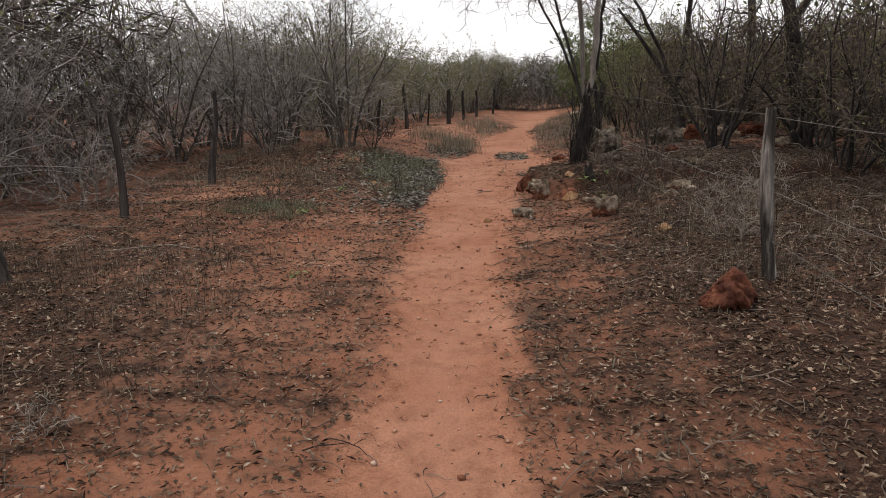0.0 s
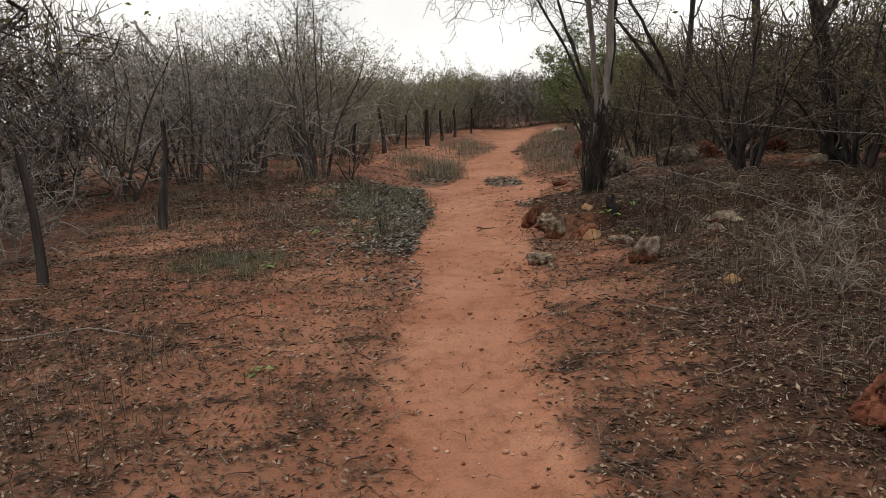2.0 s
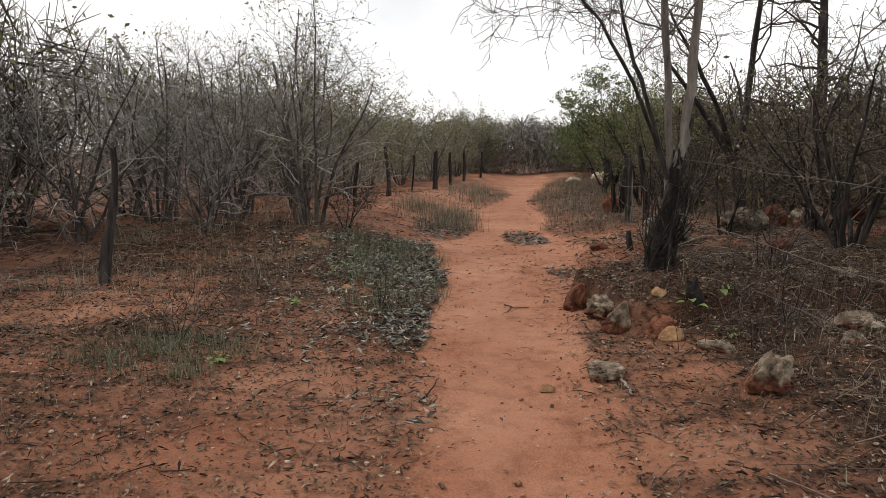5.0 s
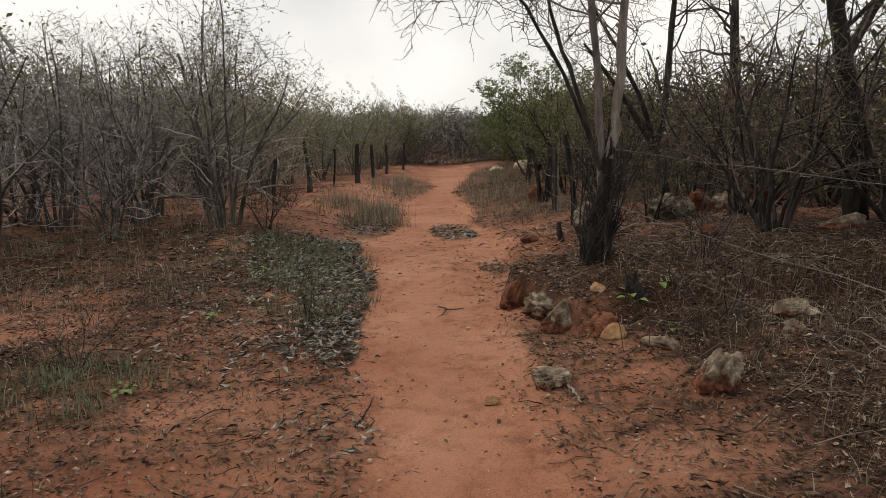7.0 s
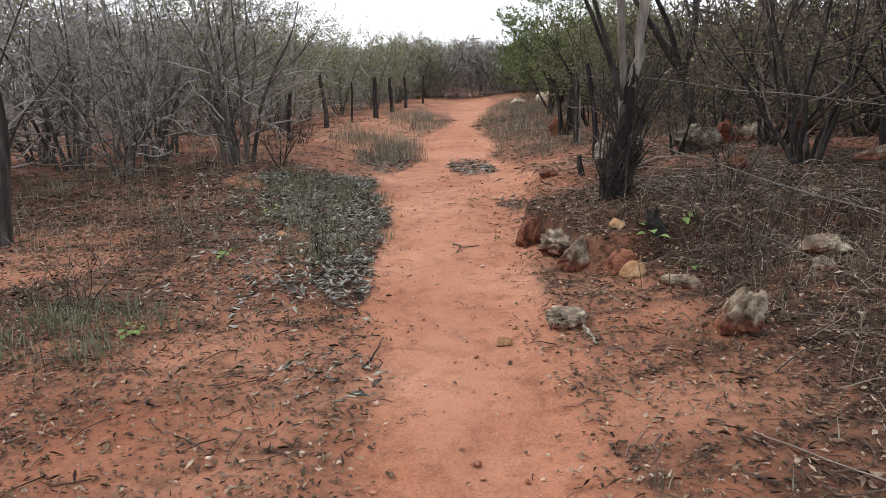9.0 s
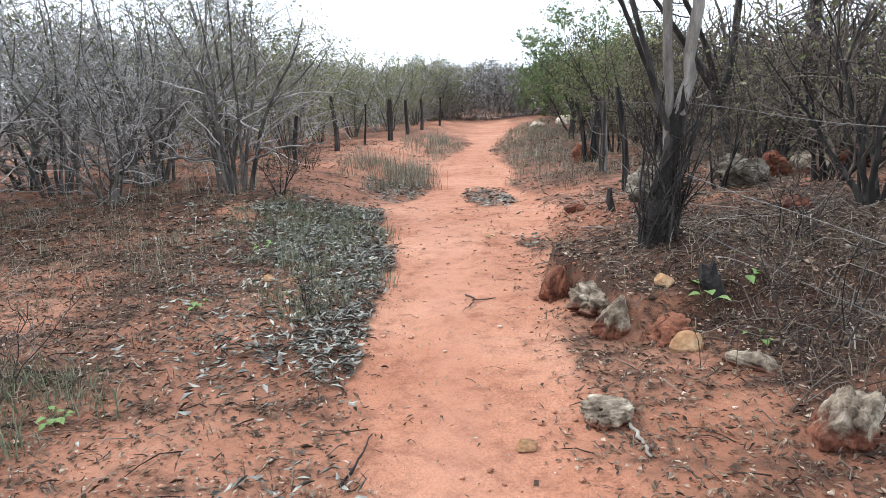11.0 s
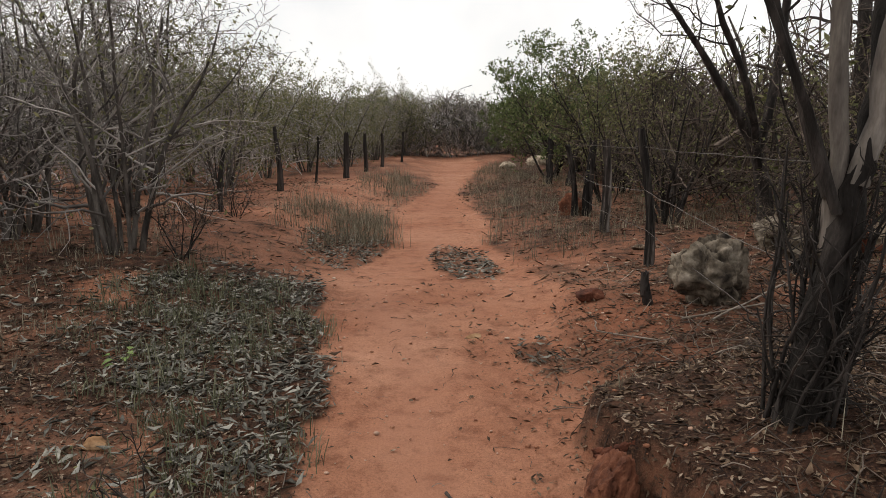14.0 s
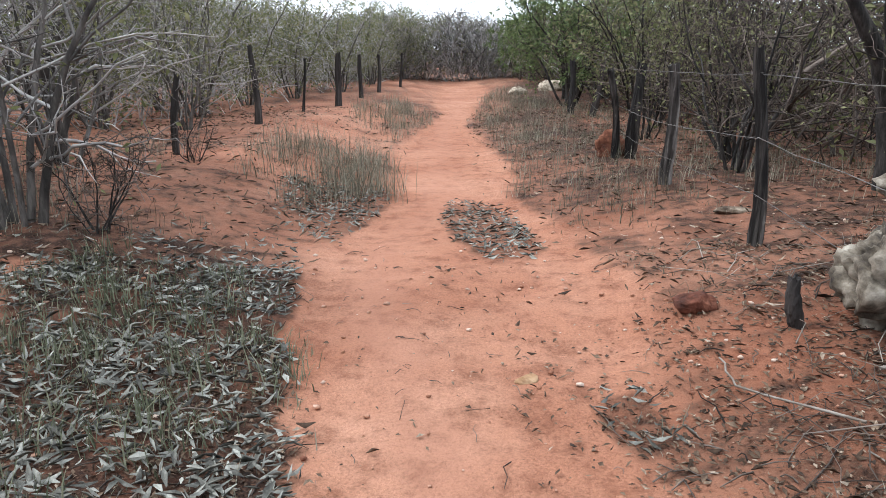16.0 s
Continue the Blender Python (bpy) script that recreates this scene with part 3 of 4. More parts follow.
rock("stone", 2.66, 7.42, (0.2, 0.16, 0.12), M_STAINED, "grey stone with a clay-red foot in leaf litter", 38, 50, 0.3, 0.4, 4)
rock("rock", 2.82, 7.72, (0.34, 0.24, 0.16), M_STAINED, "grey stone with a clay-red foot in leaf litter", 34, 15, 0.3, 0.4, 4)
rock("rock", 4.55, 12.1, (0.42, 0.36, 0.4), M_ROCK_RED, "dark red undercut rock behind the fence", 35, 60, 0.2, 0.45, 4)
rock("rock", 5.9, 12.7, (0.8, 0.55, 0.45), M_ROCK_RED, "dark red undercut rock under the shrubs", 36, 10, 0.25, 0.45, 4)


# ---- posts and fences ----
def post_mesh(name, h, r, seed, mat, bend=0.03, groove=0.42, taper=0.8, lean=(0, 0)):
    """A rough split-wood post with grooves, a crooked axis and a broken top."""
    rs = np.random.RandomState(seed)
    rings, sides = 16, 18
    a = np.arange(sides) * 2 * np.pi / sides
    prof = 1 + groove * (rs.rand(sides) - 0.5) + 0.14 * np.cos(2 * a + rs.uniform(0, 6))
    ph = rs.uniform(0, 6, 2)
    V = []
    for i in range(rings):
        t = i / (rings - 1)
        z = -0.12 + (h + 0.12) * t
        rr = r * (1.15 - (1.15 - taper) * t) * (1 + 0.08 * math.sin(9 * t + ph[0]))
        cx = lean[0] * t + bend * math.sin(3.3 * t + ph[0]) - bend * math.sin(ph[0])
        cy = lean[1] * t + bend * math.sin(2.7 * t + ph[1]) - bend * math.sin(ph[1])
        p = prof * (1 + 0.05 * rs.normal(size=sides))
        zz = z + (rs.normal(size=sides) * 0.35 * r if i == rings - 1 else 0)
        V.append(np.stack([cx + rr * p * np.cos(a), cy + rr * p * np.sin(a), np.zeros(sides) + zz], axis=1))
    top = V[-1].mean(axis=0) - [0, 0, 0.2 * r]
    v = np.concatenate(V + [top[None]])
    idx = np.arange(rings * sides).reshape(rings, sides)
    nx = np.roll(idx, -1, axis=1)
    f = np.stack([idx[:-1], nx[:-1], nx[1:], idx[1:]], axis=-1).reshape(-1, 4)
    cap = np.stack([idx[-1], nx[-1], np.full(sides, rings * sides), np.full(sides, rings * sides)], axis=-1)
    me = bpy.data.meshes.new(name)
    me.from_pydata(v.tolist(), [], f.tolist() + [c[:3].tolist() for c in cap])
    me.materials.append(mat)
    return me


def lone_post(x, y, h, r, seed, mat, label, lean=(0, 0), bend=0.03, group="old fence posts", name="fence_post", taper=0.8):
    ob = new(name, post_mesh(name, h, r, seed, mat, bend, lean=lean, taper=taper))
    ob.matrix_world = pose(x, y, float(ground_z(x, y)))
    return tagged(ob, label, "fence post", group)


lone_post(-3.45, 7.2, 1.14, 0.04, 31, M_POST_DARK, "thin dark leaning wooden fence post", (-0.02, 0.05))
lone_post(-3.42, 10.05, 1.36, 0.06, 32, M_POST_DARK, "crooked dark fence post with a flared foot", (-0.06, 0.0), 0.09, taper=0.42)
lone_post(-1.48, 16.5, 0.85, 0.04, 33, M_POST_DARK, "dark fence post with a reddened foot", (0.1, 0.0))
lone_post(-1.0, 20.0, 1.2, 0.055, 34, M_POST_DARK, "crooked dark fence post with a red stained foot", (0.05, 0.0), 0.06, taper=0.6)
lone_post(0.3, 25.7, 1.25, 0.07, 35, M_POST_DARK, "straight blackened wooden fence post", (0.06, 0), 0.01)
lone_post(0.95, 28.6, 1.2, 0.062, 36, M_POST_DARK, "dark wooden fence post", (0.04, 0))
lone_post(1.6, 31.0, 1.15, 0.05, 37, M_POST_DARK, "dark wooden fence post", (-0.02, 0))
lone_post(-0.45, 23.6, 1.1, 0.03, 38, M_POST, "thin grey fence post in dry grass", (0.03, 0))
lone_post(2.6, 34.5, 1.2, 0.045, 39, M_POST_DARK, "dark wooden fence post", (0.02, 0))
lone_post(-3.3, 4.75, 0.5, 0.09, 40, M_POST_DARK, "short dark broken wooden stump", (0, 0), name="stump")
lone_post(2.46, 11.45, 0.24, 0.04, 41, M_POST_DARK, "short charred wooden stump beside the boulder", (-0.03, 0), name="stump")

lone_post(1.95, 8.22, 0.13, 0.06, 42, M_POST_DARK, "small charred stump among broad green leaves", (0, 0), name="stump")

fence = thing("wire_fence", pose(0, 0, 0), "barbed wire fence on rough grey wooden posts", "fence")
# x, y, height, radius, lean, material
FENCE_POSTS = [
    (2.3, 4.28, 1.14, 0.043, (-0.05, -0.02), M_POST), (3.03, 12.75, 1.28, 0.043, (-0.06, 0.0), M_POST), (3.47, 14.95, 1.16, 0.045, (-0.14, 0.0), M_POST),
    (3.95, 16.9, 1.15, 0.065, (0.0, 0.0), M_POST), (3.8, 17.0, 1.1, 0.05, (-0.2, 0.0), M_POST), (5.55, 22.6, 1.15, 0.06, (0.12, 0), M_POST_DARK),
    (5.2, 22.9, 1.1, 0.06, (-0.05, 0), M_POST_DARK), (6.6, 27.5, 1.2, 0.06, (0, 0), M_POST_DARK), (1.9, -2.2, 1.2, 0.06, (0, 0), M_POST),
]
for k, (px, py, ph_, pr, pl, pm) in enumerate(FENCE_POSTS):
    p = part("fence_post", post_mesh("fence_post", ph_, pr, 50 + k, pm, 0.045, lean=pl), fence)
    p.location = (px, py, float(ground_z(px, py)))


def wire(points, seed, r=0.0024):
    """Two-strand barbed wire that sags between its fixings, with a barb every 12 cm."""
    rs = np.random.RandomState(seed)
    lines = []
    for (a, b) in zip(points[:-1], points[1:]):
        a, b = np.array(a, float), np.array(b, float)
        n = 14
        t = np.linspace(0, 1, n)[:, None]
        p = a + (b - a) * t
        p[:, 2] -= 0.035 * (1 - (2 * t[:, 0] - 1) ** 2) * np.linalg.norm(b - a) / 6
        p += rs.normal(size=p.shape) * 0.004
        lines.append((p, np.full(n, r)))
        for u in np.arange(0.06, np.linalg.norm(b - a), 0.14):
            i = min(int(u / np.linalg.norm(b - a) * (n - 1)), n - 2)
            f = u / np.linalg.norm(b - a) * (n - 1) - i
            c = p[i] * (1 - f) + p[i + 1] * f
            d = unit(rs.normal(size=3)) * 0.018
            lines.append((np.array([c - d, c + d]), np.array([r * 0.7, r * 0.3])))
    v, f = tubes(lines, 5)
    part("wire", raw_mesh("wire", v, f, M_WIRE), fence, "thin rusty barbed wire")


def at_post(k, h):
    px, py, ph_, pr, pl, _ = FENCE_POSTS[k]
    return (px + pl[0] * h / ph_ - pr, py + pl[1] * h / ph_, float(ground_z(px, py)) + h)


TRUNK = (1.89, 9.04)
tz = float(ground_z(*TRUNK))
for k, (h0, ht, h1, h2, h3, h5) in enumerate([(1.1, 0.98, 1.12, 1.1, 1.12, 1.0), (0.62, 0.5, 0.72, 0.62, 0.62, 0.6), (0.3, 0.16, 0.36, 0.3, 0.3, 0.3)]):
    wire([at_post(8, h0), at_post(0, h0), (TRUNK[0] + 0.16, TRUNK[1] - 0.09, tz + ht), at_post(1, h1), at_post(2, h2), at_post(3, h3), at_post(5, h5), at_post(7, h5)], 70 + k)


# ---- the twin-trunked tree by the bank ----
def gnarled_crown(rs, starts, length, n1, n2, n3, lift=0.03, wob=0.26, from_=0.5):
    A, B, C = [], [], []
    for s in starts:
        A += sprout(rs, s, n1, length, 1.25, 9, wob, lift, from_, 0.36)
    A = [q for q in A if q[0][:, 2].min() > 1.75]
    for s in A:
        B += sprout(rs, s, n2, length * 0.42, 1.0, 5, 0.32, 0.0, 0.25, 0.55)
    B = [q for q in B if q[0][:, 2].min() > 1.75]
    for s in B:
        C += sprout(rs, s, n3, length * 0.17, 1.1, 4, 0.38, -0.01, 0.25, 0.65)
    return A, B, C


def big_tree(x, y, trunks, seed, label, length, n=(6, 5, 4), mats=None, skirt=0, name="tree"):
    """trunks: list of (points, radii) that stand on the ground."""
    rs = np.random.RandomState(seed)
    ob = thing(name, pose(x, y, float(ground_z(x, y))), label, "tree")
    mats = mats or (M_BARK, M_TWIG)
    for k, (p, r) in enumerate(trunks):
        p = np.array(p, float)
        t = np.linspace(0, 1, 14)
        s = np.linspace(0, 1, len(p))
        q = np.stack([np.interp(t, s, p[:, c]) for c in range(3)], axis=1)
        q[1:-1] = (q[:-2] + q[1:-1] * 2 + q[2:]) / 4
        q[2:] += rs.normal(size=q[2:].shape) * 0.008
        rad = np.interp(t, s, r) * (1 + 0.05 * rs.normal(size=14))
        v, f = tubes([(q, rad)], 14)
        v = v + rs.normal(size=v.shape) * (0.009 if skirt and k == 0 else 0.003)
        part("trunk", raw_mesh("trunk", v, f, M_BARK_DARK if skirt and k not in (1, 2) else mats[0]), ob)
    lines = [(np.array(p, float), np.array(r, float)) for p, r in trunks if p[-1][2] > 1.6]
    A, B, C = ([q for q in g if q[0][:, 2].min() > 1.75] for g in gnarled_crown(rs, lines, length, *n))
    for line in A:
        va, fa = tubes([line], 6)
        part("limb", raw_mesh("limb", va, fa, mats[0]), ob)
    vb, fb = tubes(B, 4)
    vc, fc = tubes(C, 3)
    tagged(part("crown", raw_mesh("crown", np.concatenate([vb, vc]), np.concatenate([fb, fc + len(vb)]), mats[1]), ob), kind="stuff")
    if skirt:
        S = []
        for _ in range(skirt):
            a, d = rs.uniform(0, 6.28), rs.uniform(0.05, 0.15)
            o = np.array([math.cos(a) * d, math.sin(a) * d, -0.05])
            S.append(limb(rs, o, (0.12 - math.cos(a) * 0.04, -math.sin(a) * 0.04, 1), rs.uniform(0.4, 1.25), 0.009, 0.003, 8, 0.11))
        T = []
        for s in S:
            T += sprout(rs, s, 14, 0.13, 1.1, 4, 0.35, 0.0, 0.1, 0.6)
        v1, f1 = tubes(S, 6)
        v2, f2 = tubes(T, 3)
        tagged(part("undergrowth", raw_mesh("undergrowth", np.concatenate([v1, v2]), np.concatenate([f1, f2 + len(v1)]), M_BARK_DARK), ob, "dark dead shoots crowded round the foot"), kind="stuff")
    return ob


big_tree(*TRUNK, [
    ([(0.0, 0, -0.12), (0.03, 0.0, 0.3), (0.1, 0.0, 0.7), (0.17, 0.02, 1.05)], [0.08, 0.055, 0.05, 0.045]),
    ([(0.08, 0.03, 0.66), (0.08, 0.05, 1.1), (0.07, 0.08, 1.6), (0.03, 0.1, 2.2), (-0.03, 0.13, 2.9), (-0.2, 0.3, 4.2)], [0.03, 0.029, 0.028, 0.027, 0.025, 0.017]),
    ([(0.14, 0.0, 0.9), (0.19, -0.02, 1.2), (0.22, -0.04, 1.6), (0.24, -0.04, 2.2), (0.28, -0.02, 2.9), (0.5, 0.2, 4.3)], [0.04, 0.039, 0.038, 0.037, 0.035, 0.023]),
    ([(0.06, -0.02, 0.8), (-0.06, 0.05, 1.2), (-0.26, 0.12, 1.7), (-0.6, 0.2, 2.3), (-1.0, 0.3, 2.8)], [0.02, 0.017, 0.014, 0.011, 0.006]),
    ([(0.06, 0.04, 0.85), (-0.02, 0.15, 1.3), (-0.2, 0.3, 1.9), (-0.36, 0.45, 2.8)], [0.02, 0.018, 0.015, 0.008]),
    ([(0.18, 0.03, 0.9), (0.3, 0.14, 1.4), (0.38, 0.3, 2.0), (0.46, 0.45, 3.0)], [0.026, 0.024, 0.02, 0.011]),
], 81, "bare grey twin-trunked tree with shaggy dark foot beside the path", 1.7, (10, 7, 5), (M_BARK_PALE, M_TWIG_RED), skirt=46)
big_tree(5.0, 13.9, [
    ([(0, 0, -0.1), (-0.08, 0, 0.5), (-0.22, 0.0, 1.0), (-0.66, 0.0, 1.65), (-1.4, 0.0, 2.6)], [0.1, 0.085, 0.07, 0.045, 0.02]),
    ([(-0.2, 0, 0.9), (-0.04, 0.0, 1.7), (0.04, 0.0, 3.0), (0.2, 0.1, 4.2)], [0.055, 0.05, 0.042, 0.02]),
    ([(-0.15, 0, 0.7), (-0.5, -0.3, 1.5), (-1.0, -0.4, 2.4), (-1.5, -0.5, 3.1)], [0.045, 0.036, 0.028, 0.012]),
], 82, "bare dark tree with a forked leaning trunk behind the fence", 1.4, (8, 6, 4), (M_BARK_DARK, M_TWIG_RED))
big_tree(5.68, 10.55, [
    ([(0, 0, -0.1), (-0.08, 0, 0.6), (-0.15, 0.0, 1.25), (-0.32, 0.0, 2.0), (-0.5, 0.0, 2.7), (-0.6, 0.1, 4.4)], [0.14, 0.11, 0.1, 0.09, 0.08, 0.04]),
    ([(-0.3, 0, 1.8), (0.05, 0.0, 2.4), (0.5, 0.1, 3.0), (1.0, 0.2, 4.0)], [0.06, 0.055, 0.045, 0.02]),
], 83, "tall bare brown tree standing among shrubs", 1.7, (9, 7, 4), (M_BARK_DARK, M_TWIG_RED))
big_tree(6.6, 14.6, [
    ([(0, 0, -0.1), (0.02, 0, 1.2), (-0.02, 0.0, 2.2), (-0.08, 0.0, 3.2), (-0.1, 0.1, 4.6)], [0.1, 0.085, 0.08, 0.07, 0.04]),
], 84, "slender bare brown tree among shrubs", 1.5, (10, 6, 4), (M_BARK_DARK, M_TWIG_RED))
big_tree(-2.7, 16.6, [
    ([(0, 0, -0.1), (-0.04, 0, 0.9), (-0.1, 0.0, 1.8), (-0.3, 0.1, 2.8)], [0.075, 0.06, 0.045, 0.02]),
    ([(-0.03, 0, 0.8), (0.3, 0.0, 1.6), (0.6, 0.1, 2.6)], [0.045, 0.035, 0.018]),
], 85, "small bare grey tree at the edge of the clearing", 1.1, (9, 6, 4), (M_BARK, M_TWIG))

# ---- shrubs ----
DARK = (M_BARK_DARK, M_TWIG_RED)
kinds = {}
kinds["grey"] = shrub(101, -6.2, 12.6, 3.2, 8, 0.5, 9, 7, 2, 0.024, label="dense bare grey thorn shrub", low=0.1)
kinds["grey2"] = shrub(102, -3.3, 14.3, 3.1, 7, 0.4, 10, 6, 2, 0.028, label="open bare grey thorn shrub", low=0.12)
kinds["tall"] = shrub(103, -1.9, 13.5, 3.5, 8, 0.13, 10, 6, 2, 0.034, leaves=0.8, leaf_mat=M_LEAF_OLIVE, twig_mat=(M_BARK, M_TWIG), label="many-stemmed grey-brown tree with a few olive leaves", leaf_size=0.026, low=0.16, base_r=0.22, name="tree", category="tree", wobble=0.1)
kinds["olive"] = shrub(104, -2.5, 16.0, 3.5, 7, 0.28, 10, 7, 1, 0.032, leaves=2, leaf_mat=M_LEAF_OLIVE, twig_mat=(M_BARK, M_TWIG), label="grey-stemmed tree with sparse olive leaves", leaf_size=0.03, low=0.16, name="tree", category="tree", wobble=0.12)
kinds["brown"] = shrub(105, 4.1, 9.8, 2.6, 9, 0.42, 7, 6, 2, 0.024, leaves=0.5, leaf_mat=M_LEAF_OLIVE, twig_mat=DARK, label="bare dark brown shrub with thin upright stems", low=0.15)
kinds["brown2"] = shrub(106, 5.3, 13.4, 2.8, 7, 0.46, 8, 6, 1, 0.028, leaves=1.0, leaf_mat=M_LEAF_OLIVE, twig_mat=DARK, label="dark brown shrub with sparse olive leaves", low=0.2)
kinds["green"] = shrub(107, 6.1, 25.6, 4.7, 8, 0.5, 10, 9, 0, 0.045, leaves=12, leaf_mat=M_LEAF_GREEN, twig_mat=DARK, label="leafy green thorn tree beside the path", leaf_size=0.042, name="tree", category="tree", low=0.25)

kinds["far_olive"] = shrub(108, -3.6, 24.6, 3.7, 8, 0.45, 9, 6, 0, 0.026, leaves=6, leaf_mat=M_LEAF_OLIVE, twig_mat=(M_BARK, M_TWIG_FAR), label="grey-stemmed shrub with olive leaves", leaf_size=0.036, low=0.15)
kinds["far_brown"] = shrub(109, 6.8, 22.0, 3.5, 8, 0.42, 9, 6, 0, 0.026, leaves=2, leaf_mat=M_LEAF_OLIVE, twig_mat=DARK, label="dark brown shrub with sparse olive leaves", leaf_size=0.035, low=0.15)
rs_place = np.random.RandomState(11)
NEAR = [
    ("grey", -5.7, 8.1, 1.08), ("grey2", -6.0, 6.5, 1.15), ("brown", 5.4, 9.6, 1.05), ("brown2", 4.9, 6.9, 0.78), ("grey2", -4.8, 12.4, 0.95),
    ("grey", -7.0, 10.9, 1.0), ("grey", -5.8, 10.8, 0.9), ("grey", -6.2, 9.2, 1.0), ("grey2", -5.2, 15.0, 1.05), ("tall", -4.3, 14.0, 0.95),
    ("grey2", -3.9, 15.2, 1.05), ("tall", -3.3, 14.9, 0.85), ("olive", -1.9, 19.2, 0.75), ("far_olive", -3.2, 19.5, 0.95), ("grey2", -3.3, 13.0, 0.7),
    ("grey", -6.4, 13.6, 1.05), ("far_olive", -2.4, 22.8, 1.0), ("far_olive", -4.2, 21.8, 1.0), ("far_olive", -1.9, 26.4, 0.95), ("far_olive", -0.9, 29.0, 0.95),
    ("brown", 5.1, 8.2, 0.85), ("brown2", 6.2, 9.2, 0.95), ("brown", 4.7, 11.3, 0.8), ("brown2", 4.5, 15.4, 0.9), ("brown", 5.2, 16.6, 0.95),
    ("far_brown", 5.0, 18.8, 0.95), ("far_brown", 6.0, 18.0, 1.0), ("far_brown", 6.1, 20.6, 1.0), ("green", 7.6, 27.4, 0.8), ("far_olive", 7.3, 23.6, 1.0),
    ("far_olive", 7.6, 29.5, 0.9), ("brown", 7.0, 12.6, 1.0), ("brown2", 6.5, 7.2, 1.0), ("grey", -6.9, 7.6, 0.95), ("brown", 3.7, 11.6, 0.5),
    ("far_olive", 8.4, 32.5, 0.95), ("green", 9.0, 35.0, 0.8), ("far_olive", 0.4, 32.0, 0.95), ("far_olive", 1.6, 36.0, 0.95), ("far_olive", 8.8, 38.5, 0.95), ("far_olive", 3.4, 41.0, 0.95),
]
for kind, sx, sy, sc in NEAR:
    put(kinds[kind], sx, sy, rs_place.uniform(0, 360), sc * rs_place.uniform(0.95, 1.05), sc * rs_place.uniform(0.95, 1.15))


# ---- far thicket ----
def thicket(name, inside, bounds, count, seed, mat, label, leaf=None, leaf_n=0, low=2.2, high=3.3, size=1.0, rise=None):
    """Crowded bare twigs, too many to tell apart."""
    rs = np.random.RandomState(seed)
    x0, x1, y0, y1 = bounds
    n = count * 3
    x, y = rs.uniform(x0, x1, n), rs.uniform(y0, y1, n)
    ok = inside(x, y)
    x, y = x[ok][:count], y[ok][:count]
    n = len(x)
    top = low + (high - low) * (0.5 + 0.5 * np.clip(wavy(x, y, 0.9, 4, 9) + 0.4 * wavy(x, y, 2.6, 9, 9), -1, 1))
    if rise is not None:
        top = top + rise(x, y)
    z = ground_z(x, y) + top * rs.rand(n) ** 0.8
    d = rs.normal(size=(n, 3)) * [0.6, 0.6, 0.5] + [0, 0, 0.55]
    d /= np.linalg.norm(d, axis=1, keepdims=True)
    ln = rs.uniform(0.4, 1.1, n)[:, None] * math.sqrt(size)
    c = np.stack([x, y, z], axis=1)
    bend = rs.normal(size=(n, 3)) * 0.1
    P = np.stack([c - d * ln / 2, c + bend * ln, c + d * ln / 2 + bend * ln], axis=1)
    r = rs.uniform(0.006, 0.017, n) * size * np.where(rs.rand(n) < 0.06, 2.6, 1)
    v, f = tubes([(P[i], np.array([r[i], r[i] * 0.8, r[i] * 0.4])) for i in range(n)], 3)
    ob = tagged(new(name, raw_mesh(name, v, f, mat)), label, "thicket", kind="stuff")
    if leaf_n:
        pick = rs.randint(0, n, leaf_n)
        lv, lf = leaf_mesh(rs, c[pick], 0.055, 1, 0.2)
        tagged(part("foliage", raw_mesh("foliage", lv, lf, leaf), ob), kind="stuff")
    return ob


def left_wood(x, y):
    edge = np.interp(y, [-10, 4, 8, 12, 16, 20, 26, 34, 44], [-6.0, -6.4, -6.6, -5.9, -4.6, -3.2, -1.6, 1.2, 4.2])
    return x < edge + 0.4 * wavy(x, y, 1.1, 0, 6)


def right_wood(x, y):
    edge = np.interp(y, [-10, 4, 8, 12, 16, 20, 26, 34, 44], [5.0, 5.4, 5.8, 5.9, 5.3, 5.9, 7.4, 8.0, 8.6])
    return x > edge + 0.4 * wavy(x, y, 1.1, 5, 6)


def left_rise(x, y):
    return 0.9 * smooth(x, -5.0, -7.5)


thicket("thicket", lambda x, y: left_wood(x, y) & (y < 14), (-11, -4, 1, 14), 8500, 201, M_TWIG_RED, "dense brown thorn thicket with sparse olive leaves", M_LEAF_OLIVE, 7000, 2.0, 3.1, rise=left_rise)
# the far stretch takes the twig colour with haze painted in
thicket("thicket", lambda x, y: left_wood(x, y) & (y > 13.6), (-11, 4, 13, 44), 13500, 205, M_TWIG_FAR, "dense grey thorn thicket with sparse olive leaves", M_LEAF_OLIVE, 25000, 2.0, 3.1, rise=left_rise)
thicket("thicket", right_wood, (5, 13, 1, 44), 20000, 202, M_TWIG_RED, "dense brown thorn thicket with sparse olive leaves", M_LEAF_OLIVE, 26000, 1.8, 2.9)
thicket("thicket", lambda x, y: y > 39 + 0.3 * x + 0.8 * wavy(x, y, 0.7, 3, 6), (-8, 18, 38, 46), 22000, 203, M_TWIG, "distant grey thorn thicket closing the path", M_LEAF_OLIVE, 22000, 2.3, 3.3, 1.25)
thicket("thicket", lambda x, y: y < -5, (-14, 16, -8, -5), 1500, 204, M_TWIG, "grey thorn thicket behind the start of the path")


# ---- litter ----
def scatter(rs, n, x0, x1, y0, y1, weight):
    x, y = rs.uniform(x0, x1, n), rs.uniform(y0, y1, n)
    keep = rs.rand(n) < weight(x, y)
    return x[keep], y[keep]


